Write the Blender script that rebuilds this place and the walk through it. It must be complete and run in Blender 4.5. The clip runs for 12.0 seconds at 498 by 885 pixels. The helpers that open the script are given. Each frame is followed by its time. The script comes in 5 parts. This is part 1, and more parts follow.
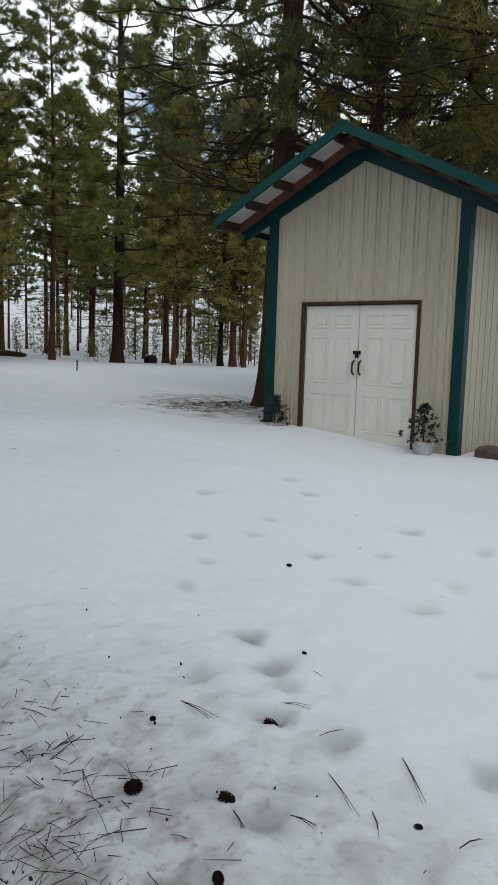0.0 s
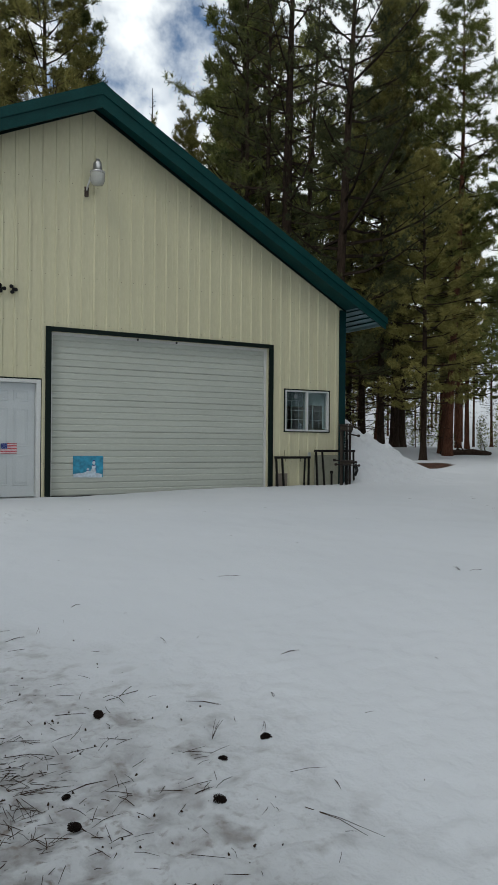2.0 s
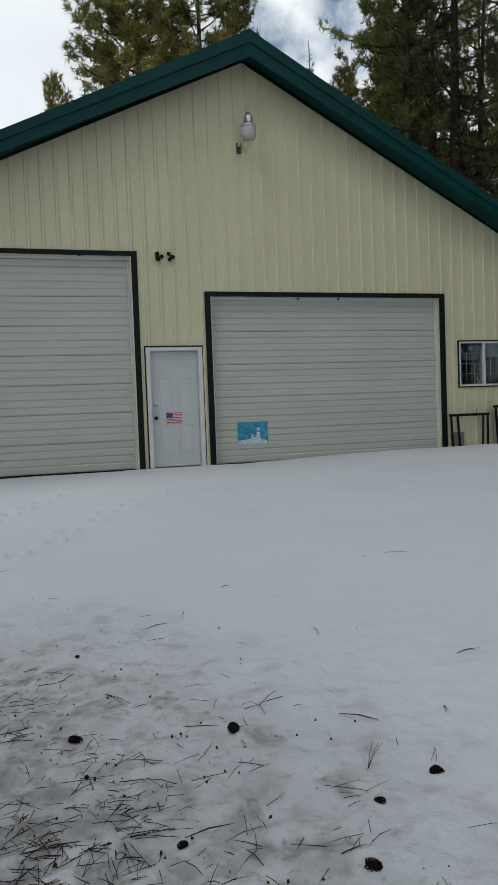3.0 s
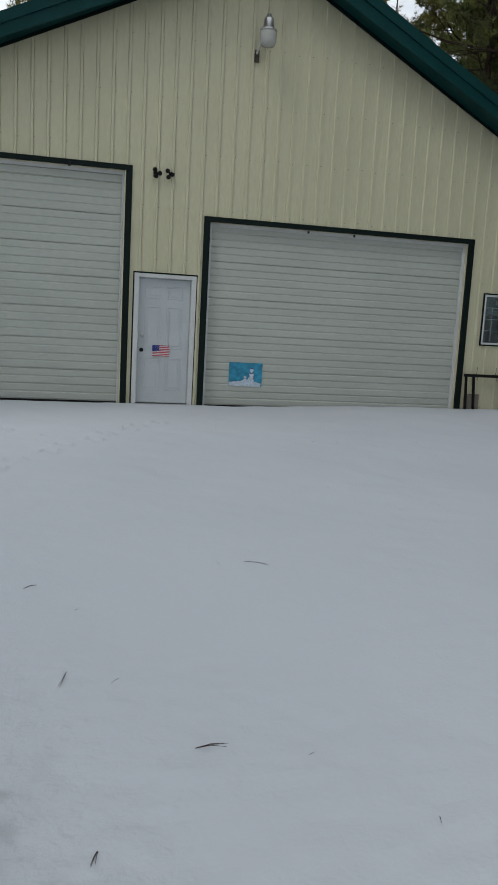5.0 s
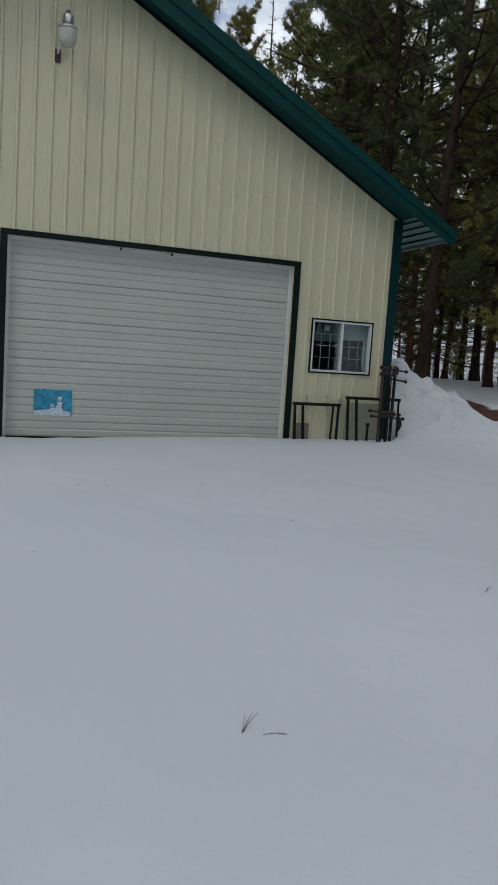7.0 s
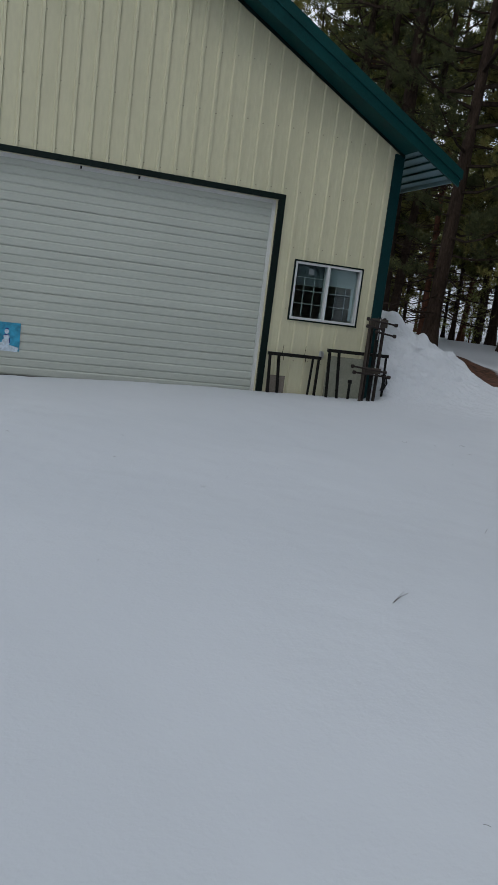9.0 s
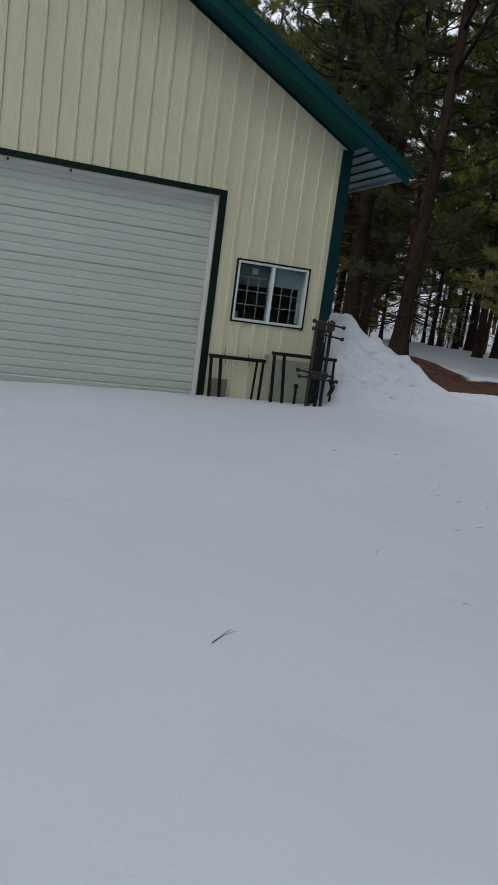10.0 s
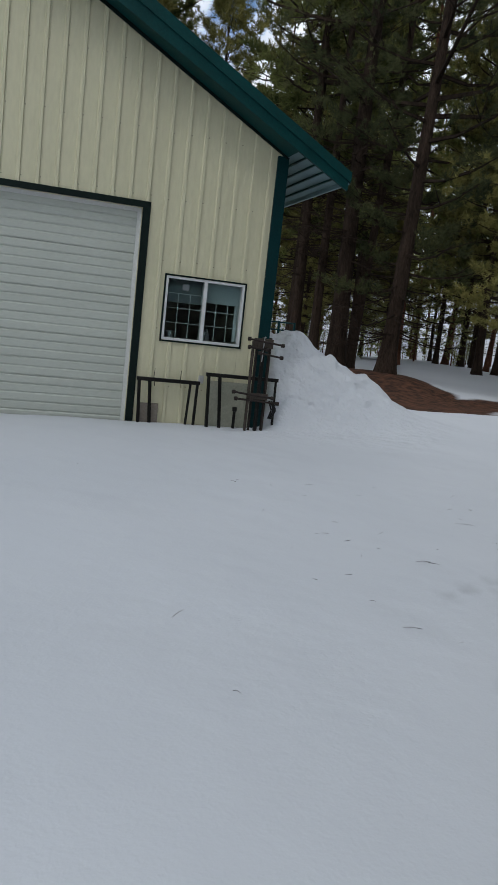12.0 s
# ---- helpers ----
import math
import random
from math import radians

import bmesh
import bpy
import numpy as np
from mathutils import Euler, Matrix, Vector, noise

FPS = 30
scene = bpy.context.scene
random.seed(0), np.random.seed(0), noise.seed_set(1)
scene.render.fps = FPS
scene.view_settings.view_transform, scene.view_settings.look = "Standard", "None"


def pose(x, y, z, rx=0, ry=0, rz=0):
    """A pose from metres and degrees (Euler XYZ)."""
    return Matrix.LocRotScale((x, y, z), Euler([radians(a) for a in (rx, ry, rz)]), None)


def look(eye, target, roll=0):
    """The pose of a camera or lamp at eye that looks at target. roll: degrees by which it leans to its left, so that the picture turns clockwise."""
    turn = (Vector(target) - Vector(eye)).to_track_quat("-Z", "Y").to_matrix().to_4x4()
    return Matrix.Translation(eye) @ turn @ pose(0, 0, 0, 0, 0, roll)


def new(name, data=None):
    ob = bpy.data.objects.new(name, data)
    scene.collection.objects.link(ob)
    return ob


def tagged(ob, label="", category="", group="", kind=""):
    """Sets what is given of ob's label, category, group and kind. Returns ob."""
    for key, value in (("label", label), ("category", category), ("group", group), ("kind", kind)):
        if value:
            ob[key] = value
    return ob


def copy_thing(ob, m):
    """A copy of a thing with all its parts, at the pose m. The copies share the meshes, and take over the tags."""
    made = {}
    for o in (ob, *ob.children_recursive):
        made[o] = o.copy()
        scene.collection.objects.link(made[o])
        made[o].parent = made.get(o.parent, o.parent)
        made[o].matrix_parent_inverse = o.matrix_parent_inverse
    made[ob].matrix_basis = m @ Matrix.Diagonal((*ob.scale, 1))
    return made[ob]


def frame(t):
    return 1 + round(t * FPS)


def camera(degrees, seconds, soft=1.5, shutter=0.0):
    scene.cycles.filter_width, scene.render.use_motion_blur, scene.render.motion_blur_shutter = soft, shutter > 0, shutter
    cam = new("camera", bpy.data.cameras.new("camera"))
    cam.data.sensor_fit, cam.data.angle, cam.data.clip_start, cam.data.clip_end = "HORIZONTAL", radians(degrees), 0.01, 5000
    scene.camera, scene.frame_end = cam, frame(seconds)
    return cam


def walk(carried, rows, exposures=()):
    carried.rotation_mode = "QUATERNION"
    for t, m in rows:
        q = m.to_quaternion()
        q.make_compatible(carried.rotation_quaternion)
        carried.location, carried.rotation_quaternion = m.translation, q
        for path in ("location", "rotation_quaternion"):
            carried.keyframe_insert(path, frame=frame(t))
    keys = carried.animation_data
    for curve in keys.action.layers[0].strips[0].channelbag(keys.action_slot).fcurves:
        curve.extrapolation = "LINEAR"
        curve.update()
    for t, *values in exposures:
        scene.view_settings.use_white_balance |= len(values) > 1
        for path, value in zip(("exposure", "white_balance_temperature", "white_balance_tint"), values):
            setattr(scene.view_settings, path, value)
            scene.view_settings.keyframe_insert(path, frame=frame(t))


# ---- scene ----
cam = camera(36.2, 12.0)
PATH = [
    (0, (-4.4, -14.186, 0.975), (-2.613, -13.316, 0.743), 1.8),
    (0.3, (-4.24, -13.986, 0.986), (-2.565, -12.915, 0.771), 0.5),
    (0.5, (-4.154, -13.867, 0.968), (-2.551, -12.681, 0.815), 1.0),
    (0.6, (-4.101, -13.797, 0.962), (-2.526, -12.571, 0.841), 0.9),
    (0.8, (-3.999, -13.666, 0.981), (-2.465, -12.383, 0.936), 0.5),
    (1, (-3.955, -13.596, 1.014), (-2.456, -12.271, 1.013), 1.1),
    (1.5, (-3.778, -13.499, 1.03), (-2.556, -11.916, 1.055), 1.6),
    (2, (-3.606, -13.43, 1.003), (-2.605, -11.699, 1.002), 0.5),
    (2.5, (-3.451, -13.202, 1.02), (-2.673, -11.359, 1.004), -2.0),
    (3, (-3.248, -12.942, 0.993), (-2.663, -11.031, 0.9), -2.1),
    (3.5, (-2.89, -12.782, 1.002), (-2.487, -10.837, 0.767), 2.8),
    (3.7, (-2.728, -12.736, 1.008), (-2.286, -10.8, 0.765), 3.8),
    (5.5, (-1.561, -12.281, 1.313), (-1.109, -10.355, 1.016), 2.6),
    (5.8, (-1.324, -12.231, 1.318), (-0.8, -10.322, 1.032), 1.4),
    (6, (-1.162, -12.19, 1.326), (-0.526, -10.316, 1.03), 2.9),
    (6.5, (-0.758, -12.041, 1.395), (-0.032, -10.195, 1.135), 3.1),
    (6.7, (-0.602, -11.938, 1.418), (0.115, -10.084, 1.194), 3.3),
    (8.3, (0.141, -11.26, 1.306), (0.785, -9.395, 0.98), 4.1),
    (8.5, (0.261, -11.203, 1.305), (0.891, -9.343, 0.925), 4.6),
    (9, (0.674, -11.021, 1.337), (1.339, -9.167, 0.989), 7.1),
    (9.5, (1.084, -10.815, 1.371), (1.784, -8.968, 1.052), 8.4),
    (10, (1.519, -10.799, 1.377), (2.208, -8.952, 1.043), 7.6),
    (10.5, (1.956, -10.683, 1.392), (2.632, -8.827, 1.079), 7.5),
    (11, (2.305, -10.543, 1.443), (3.009, -8.698, 1.13), 7.6),
    (11.5, (2.645, -10.465, 1.453), (3.319, -8.607, 1.146), 7.5),
    (12.0, (2.973, -10.41, 1.461), (3.6, -8.532, 1.177), 6.3),
]
walk(cam, [(t, look(eye, target, roll)) for t, eye, target, roll in PATH],
     exposures=[(0.0, -0.37, 6480, 6), (1.0, -0.30, 6480, 6), (2.0, -0.61, 6460, 6), (3.7, -0.76, 6380, 7), (5.5, -0.75, 6250, 8), (8.5, -0.70, 6150, 9), (10.0, -0.61, 6100, 9), (12.0, -0.47, 6180, 9)])

# ---- world and sun ----
SUN_DIR = Vector((-0.55, -0.45, 0.75)).normalized()
world = bpy.data.worlds.new("world")
scene.world = world
world.use_nodes = True
wn, wl = world.node_tree.nodes, world.node_tree.links
wn.clear()
w_out = wn.new("ShaderNodeOutputWorld")
w_mix = wn.new("ShaderNodeMixShader")
w_sky = wn.new("ShaderNodeBackground")
w_cloud = wn.new("ShaderNodeBackground")
w_tex = wn.new("ShaderNodeTexSky")
w_tex.sky_type = "NISHITA"
w_tex.sun_disc = False
w_tex.sun_elevation = math.asin(SUN_DIR.z)
w_tex.sun_rotation = math.atan2(SUN_DIR.x, SUN_DIR.y)
w_tex.dust_density, w_tex.ozone_density = 0.2, 2.5
w_sky.inputs["Strength"].default_value = 0.15
w_shade = wn.new("ShaderNodeValToRGB")
w_shade.color_ramp.elements[0].position, w_shade.color_ramp.elements[1].position = 0.40, 0.66
w_shade.color_ramp.elements[0].color, w_shade.color_ramp.elements[1].color = (0.89, 0.915, 0.94, 1), (0.74, 0.77, 0.82, 1)
w_cloud.inputs["Strength"].default_value = 1.85
w_co = wn.new("ShaderNodeTexCoord")
w_noise = wn.new("ShaderNodeTexNoise")
w_noise.inputs["Scale"].default_value = 3.2
w_noise.inputs["Detail"].default_value = 7
w_noise.inputs["Roughness"].default_value = 0.55
w_ramp = wn.new("ShaderNodeValToRGB")
w_ramp.color_ramp.elements[0].position, w_ramp.color_ramp.elements[1].position = 0.365, 0.445
wl.new(w_co.outputs["Generated"], w_noise.inputs["Vector"])
wl.new(w_noise.outputs["Fac"], w_ramp.inputs["Fac"])
wl.new(w_noise.outputs["Fac"], w_shade.inputs["Fac"])
wl.new(w_shade.outputs["Color"], w_cloud.inputs["Color"])
wl.new(w_ramp.outputs["Color"], w_mix.inputs["Fac"])
wl.new(w_tex.outputs["Color"], w_sky.inputs["Color"])
wl.new(w_sky.outputs[0], w_mix.inputs[1])
wl.new(w_cloud.outputs[0], w_mix.inputs[2])
wl.new(w_mix.outputs[0], w_out.inputs["Surface"])

sun = new("sun", bpy.data.lights.new("sun", "SUN"))
sun.data.energy, sun.data.angle, sun.data.color = 0.9, radians(16), (1.0, 0.95, 0.88)
sun.matrix_world = look((0, 0, 40), tuple(Vector((0, 0, 40)) - SUN_DIR))


# ---- materials ----
def material(name, color, rough=0.6, metal=0.0, dark=0.75, scale=6.0, fine=60.0, bump=0.15, stretch=(1, 1, 1), vary=0.0, dist=0.01, gloss=0.3):
    """A surface with stains at two scales and a fine relief; vary: how far single objects differ in tone."""
    m = bpy.data.materials.new(name)
    m.use_nodes = True
    nt = m.node_tree
    n, l = nt.nodes, nt.links
    p = n["Principled BSDF"]
    p.inputs["Roughness"].default_value, p.inputs["Metallic"].default_value = rough, metal
    p.inputs["Specular IOR Level"].default_value = gloss
    co = n.new("ShaderNodeTexCoord")
    mp = n.new("ShaderNodeMapping")
    mp.inputs["Scale"].default_value = stretch
    l.new(co.outputs["Object"], mp.inputs["Vector"])
    a, b = n.new("ShaderNodeTexNoise"), n.new("ShaderNodeTexNoise")
    a.inputs["Scale"].default_value, b.inputs["Scale"].default_value = scale, fine
    a.inputs["Detail"].default_value, b.inputs["Detail"].default_value = 5, 4
    for x in (a, b):
        l.new(mp.outputs[0], x.inputs["Vector"])
    add = n.new("ShaderNodeMath")
    add.operation = "MULTIPLY"
    l.new(a.outputs["Fac"], add.inputs[0])
    l.new(b.outputs["Fac"], add.inputs[1])
    ramp = n.new("ShaderNodeValToRGB")
    e = ramp.color_ramp.elements
    e[0].position, e[1].position = 0.12, 0.36
    e[0].color = (*[c * dark for c in color], 1)
    e[1].color = (*color, 1)
    l.new(add.outputs[0], ramp.inputs["Fac"])
    out = ramp.outputs["Color"]
    if vary:
        info, hsv, mr = n.new("ShaderNodeObjectInfo"), n.new("ShaderNodeHueSaturation"), n.new("ShaderNodeMapRange")
        mr.inputs["To Min"].default_value, mr.inputs["To Max"].default_value = 1 - vary, 1 + vary
        l.new(info.outputs["Random"], mr.inputs["Value"])
        l.new(mr.outputs[0], hsv.inputs["Value"])
        l.new(out, hsv.inputs["Color"])
        out = hsv.outputs["Color"]
    l.new(out, p.inputs["Base Color"])
    bp = n.new("ShaderNodeBump")
    bp.inputs["Strength"].default_value, bp.inputs["Distance"].default_value = bump, dist
    l.new(b.outputs["Fac"], bp.inputs["Height"])
    l.new(bp.outputs[0], p.inputs["Normal"])
    return m


M_CREAM = material("cream_siding", (0.57, 0.54, 0.37), 0.45, 0, 0.90, 1.2, 25, 0.05, (1, 1, 0.25))
M_TAN = material("tan_siding", (0.345, 0.316, 0.248), 0.6, 0, 0.80, 1.5, 30, 0.1, (1, 1, 0.2))
M_TEAL = material("teal_trim", (0.004, 0.043, 0.042), 0.5, 0, 0.7, 2, 40, 0.05, gloss=0.12)
M_SOFFIT = material("roof_underside", (0.17, 0.27, 0.31), 0.4, 0.3, 0.8, 2, 40, 0.05)
M_DKTRIM = material("dark_green_trim", (0.005, 0.012, 0.010), 0.5, 0, 0.7, 3, 40, 0.05, gloss=0.12)
M_ODOOR = material("overhead_door_paint", (0.445, 0.465, 0.415), 0.5, 0, 0.90, 1.3, 30, 0.05, (0.4, 1, 1.5))
M_WHITE = material("white_paint", (0.58, 0.59, 0.58), 0.45, 0, 0.88, 2, 40, 0.05)
M_MDOOR = material("pale_door_paint", (0.51, 0.54, 0.55), 0.45, 0, 0.9, 2, 40, 0.04)
M_SDOOR = material("shed_door_paint", (0.54, 0.53, 0.485), 0.5, 0, 0.88, 2, 40, 0.04)
M_BROWN = material("brown_stained_wood", (0.045, 0.028, 0.018), 0.7, 0, 0.6, 4, 50, 0.3, (1, 1, 0.15), gloss=0.12)
M_REDWOOD = material("red_brown_lumber", (0.11, 0.038, 0.022), 0.7, 0, 0.6, 4, 50, 0.3)
M_POSTTEAL = material("dark_teal_trim", (0.003, 0.028, 0.030), 0.4, 0, 0.7, 2, 40, 0.05, gloss=0.12)
M_GALV = material("galvanised_panel", (0.62, 0.62, 0.60), 0.4, 0.5, 0.8, 4, 50, 0.05)
M_STEEL = material("black_steel", (0.018, 0.017, 0.016), 0.5, 0.4, 0.6, 6, 60, 0.1, gloss=0.12)
M_RUST = material("rusty_steel", (0.040, 0.030, 0.026), 0.75, 0.2, 0.5, 8, 70, 0.3)
M_OLDWOOD = material("weathered_wood", (0.075, 0.060, 0.048), 0.85, 0, 0.5, 5, 60, 0.4, (1, 1, 0.12))
M_CHROME = material("brushed_metal", (0.55, 0.55, 0.54), 0.3, 0.9, 0.8, 6, 60, 0.05)
M_BLACK = material("black_plastic", (0.012, 0.012, 0.013), 0.4, 0, 0.7, 6, 60, 0.05, gloss=0.12)
M_GLOBE = material("frosted_lamp_glass", (0.44, 0.44, 0.40), 0.2, 0, 0.85, 6, 60, 0.03)
M_BLIND = material("grey_blind_fabric", (0.50, 0.52, 0.52), 0.8, 0, 0.9, 4, 60, 0.1)
M_DIMGREY = material("dim_matt_grey", (0.17, 0.19, 0.20), 0.8, 0, 0.8, 4, 60, 0.1)
M_SHEET = material("olive_grey_sheet", (0.30, 0.30, 0.23), 0.6, 0, 0.75, 3, 40, 0.1)
M_SCREW = material("weathered_screw", (0.33, 0.31, 0.23), 0.5, 0.4, 0.7, 8, 60, 0.05)
M_PLATE = material("grey_brown_plate", (0.20, 0.17, 0.14), 0.7, 0, 0.7, 3, 40, 0.1)
M_RED = material("flag_red", (0.45, 0.03, 0.045), 0.6)
M_NAVY = material("flag_navy", (0.03, 0.05, 0.22), 0.6)
M_FLAGW = material("flag_white", (0.75, 0.75, 0.76), 0.6)
M_POSTER = material("poster_blue", (0.045, 0.32, 0.50), 0.35, 0, 0.45, 9, 14, 0.02)
M_POSTERW = material("poster_white", (0.55, 0.64, 0.72), 0.35, 0, 0.7, 20, 40, 0.02)
M_BARK = material("dark_pine_bark", (0.048, 0.033, 0.024), 0.9, 0, 0.35, 3, 14, 0.9, (2.5, 2.5, 0.5), 0.25, 0.06, gloss=0.08)
M_BARKRED = material("red_pine_bark", (0.115, 0.052, 0.032), 0.9, 0, 0.4, 3, 14, 0.9, (2.5, 2.5, 0.5), 0.25, 0.06, gloss=0.08)
M_CONE = material("dark_pine_cone", (0.014, 0.009, 0.007), 0.9, 0, 0.5, 20, 90, 0.4, gloss=0.08)
M_NEEDLE = material("dead_needles", (0.042, 0.025, 0.016), 0.8, 0, 0.5, 9, 50, 0.1, gloss=0.08)
M_LEAF = material("evergreen_shrub", (0.022, 0.036, 0.026), 0.6, 0, 0.5, 9, 50, 0.1)
M_POT = material("snowy_planter", (0.36, 0.36, 0.36), 0.8, 0, 0.6, 9, 50, 0.2)
M_STONE = material("stacked_stone", (0.08, 0.06, 0.05), 0.9, 0, 0.5, 9, 50, 0.4)


def glass():
    m = bpy.data.materials.new("window_glass")
    m.use_nodes = True
    p = m.node_tree.nodes["Principled BSDF"]
    p.inputs["Base Color"].default_value = (0.62, 0.74, 0.74, 1)
    p.inputs["Roughness"].default_value = 0.02
    p.inputs["Transmission Weight"].default_value = 1.0
    p.inputs["IOR"].default_value = 1.4
    return m


M_GLASS = glass()


def foliage(name, dark, light):
    m = bpy.data.materials.new(name)
    m.use_nodes = True
    n, l = m.node_tree.nodes, m.node_tree.links
    p = n["Principled BSDF"]
    p.inputs["Roughness"].default_value = 0.7
    p.inputs["Specular IOR Level"].default_value = 0.06
    co, no, geo = n.new("ShaderNodeTexCoord"), n.new("ShaderNodeTexNoise"), n.new("ShaderNodeNewGeometry")
    # clump-sized noise: lit and shaded needle clumps are put into the colour
    no.inputs["Scale"].default_value, no.inputs["Detail"].default_value = 1.0, 3
    l.new(co.outputs["Object"], no.inputs["Vector"])
    info = n.new("ShaderNodeObjectInfo")
    s1, s2 = n.new("ShaderNodeMath"), n.new("ShaderNodeMath")
    s1.operation, s2.operation = "MULTIPLY_ADD", "MULTIPLY_ADD"
    l.new(geo.outputs["Random Per Island"], s1.inputs[0])
    s1.inputs[1].default_value = 0.30
    l.new(no.outputs["Fac"], s1.inputs[2])
    l.new(info.outputs["Random"], s2.inputs[0])
    s2.inputs[1].default_value = 0.3
    l.new(s1.outputs[0], s2.inputs[2])
    r = n.new("ShaderNodeValToRGB")
    r.color_ramp.elements[0].position, r.color_ramp.elements[1].position = 0.4, 1.0
    r.color_ramp.elements[0].color, r.color_ramp.elements[1].color = (*dark, 1), (*light, 1)
    l.new(s2.outputs[0], r.inputs["Fac"])
    l.new(r.outputs["Color"], p.inputs["Base Color"])
    return m


# wide dark-to-light range stands in for sun on the clumps
M_PINE = foliage("pine_needles", (0.020, 0.031, 0.011), (0.24, 0.25, 0.078))
M_PINEB = foliage("olive_pine_needles", (0.026, 0.029, 0.011), (0.26, 0.235, 0.075))
# near pines: the shade of their backlit crowns is put into the colour
M_PINESHADE = foliage("shaded_pine_needles", (0.020, 0.028, 0.014), (0.105, 0.108, 0.045))
# far woods: paler needles, with sunlight and distance put into the colour
M_FARSUNLIT = foliage("sunlit_far_needles", (0.075, 0.085, 0.038), (0.26, 0.26, 0.105))


def snow_material():
    """Snow with thaw dirt, needle dust and painted-in crust shadows near the trees, and one stretch of bare duff."""
    m = bpy.data.materials.new("old_snow")
    m.use_nodes = True
    n, l = m.node_tree.nodes, m.node_tree.links
    p = n["Principled BSDF"]
    p.inputs["Roughness"].default_value = 0.8
    p.inputs["Specular IOR Level"].default_value = 0.2
    co = n.new("ShaderNodeTexCoord")

    def noise_at(scale, detail=5):
        x = n.new("ShaderNodeTexNoise")
        x.inputs["Scale"].default_value, x.inputs["Detail"].default_value = scale, detail
        l.new(co.outputs["Object"], x.inputs["Vector"])
        return x.outputs["Fac"]

    def math_node(op, a, b, c=None):
        x = n.new("ShaderNodeMath")
        x.operation = op
        for k, v in enumerate((a, b, c)):
            if v is None:
                continue
            if isinstance(v, (int, float)):
                x.inputs[k].default_value = v
            else:
                l.new(v, x.inputs[k])
        return x.outputs[0]

    def patch(cx, cy, rx, ry, turn, soft, rough):
        """1 inside an uneven oval patch, 0 outside."""
        mp = n.new("ShaderNodeMapping")
        mp.vector_type = "TEXTURE"
        mp.inputs["Location"].default_value = (cx, cy, 0)
        mp.inputs["Rotation"].default_value = (0, 0, radians(turn))
        mp.inputs["Scale"].default_value = (rx, ry, 1000)
        l.new(co.outputs["Object"], mp.inputs["Vector"])
        ln = n.new("ShaderNodeVectorMath")
        ln.operation = "LENGTH"
        l.new(mp.outputs[0], ln.inputs[0])
        d = math_node("MULTIPLY_ADD", math_node("SUBTRACT", noise_at(0.9, 6), 0.5), rough, ln.outputs["Value"])
        mr = n.new("ShaderNodeMapRange")
        mr.inputs["From Min"].default_value, mr.inputs["From Max"].default_value = 1 - soft, 1 + soft
        mr.inputs["To Min"].default_value, mr.inputs["To Max"].default_value = 1, 0
        l.new(d, mr.inputs["Value"])
        return mr.outputs[0]

    def mix(fac, a, b):
        x = n.new("ShaderNodeMix")
        x.data_type = "RGBA"
        l.new(fac, x.inputs["Factor"])
        for k, v in ((6, a), (7, b)):
            if isinstance(v, tuple):
                x.inputs[k].default_value = (*v, 1)
            else:
                l.new(v, x.inputs[k])
        return x.outputs[2]

    big = noise_at(0.5, 4)
    white = mix(big, (0.52, 0.543, 0.572), (0.59, 0.606, 0.632))
    # smudges and mottle: needle dirt, plus the crust's small shadows put into colour
    ramp = n.new("ShaderNodeMapRange")
    ramp.inputs["From Min"].default_value, ramp.inputs["From Max"].default_value = 0.53, 0.68
    l.new(noise_at(6.5, 12), ramp.inputs["Value"])
    litter = math_node("MULTIPLY", patch(-4.05, -11.5, 2.75, 2.0, 90, 0.22, 0.5), ramp.outputs[0])
    speck = n.new("ShaderNodeMapRange")
    speck.inputs["From Min"].default_value, speck.inputs["From Max"].default_value = 0.57, 0.70
    l.new(noise_at(26.0, 12), speck.inputs["Value"])
    litter2 = math_node("MULTIPLY", patch(-4.0, -11.7, 2.5, 1.5, 90, 0.35, 0.7), math_node("MULTIPLY", speck.outputs[0], noise_at(2.2, 5)))
    mott = n.new("ShaderNodeMapRange")
    mott.inputs["From Min"].default_value, mott.inputs["From Max"].default_value = 0.44, 0.66
    l.new(noise_at(10.0, 12), mott.inputs["Value"])
    mottle = math_node("MULTIPLY", patch(-4.0, -11.8, 2.35, 1.35, 90, 0.30, 0.7), mott.outputs[0])
    grey = math_node("MULTIPLY", patch(-4.0, -11.7, 2.6, 1.7, 90, 0.40, 0.6), noise_at(3.2, 9))
    shed_dirt = math_node("MULTIPLY", patch(8.4, -7.4, 2.1, 1.25, 45, 0.5, 2.2), math_node("MULTIPLY", math_node("SUBTRACT", noise_at(5.0, 12), 0.30), 3.0))
    # footprints: darker grey towards their middles
    print_attr = n.new("ShaderNodeAttribute")
    print_attr.attribute_name = "print_tone"
    col = mix(math_node("MINIMUM", math_node("MULTIPLY", grey, 1.4), 1.0), white, (0.335, 0.345, 0.352))
    # these two darker tones hold dirt and crust shadow together
    col = mix(math_node("MULTIPLY", mottle, 0.9), col, (0.17, 0.163, 0.158))
    col = mix(math_node("MULTIPLY", litter, 0.72), col, (0.20, 0.188, 0.18))
    col = mix(math_node("MULTIPLY", litter2, 1.3), col, (0.13, 0.10, 0.08))
    col = mix(math_node("MULTIPLY", print_attr.outputs["Fac"], 0.85), col, (0.20, 0.21, 0.22))
    col = mix(math_node("MINIMUM", shed_dirt, 0.85), col, (0.17, 0.135, 0.11))
    duff_ramp = n.new("ShaderNodeMapRange")
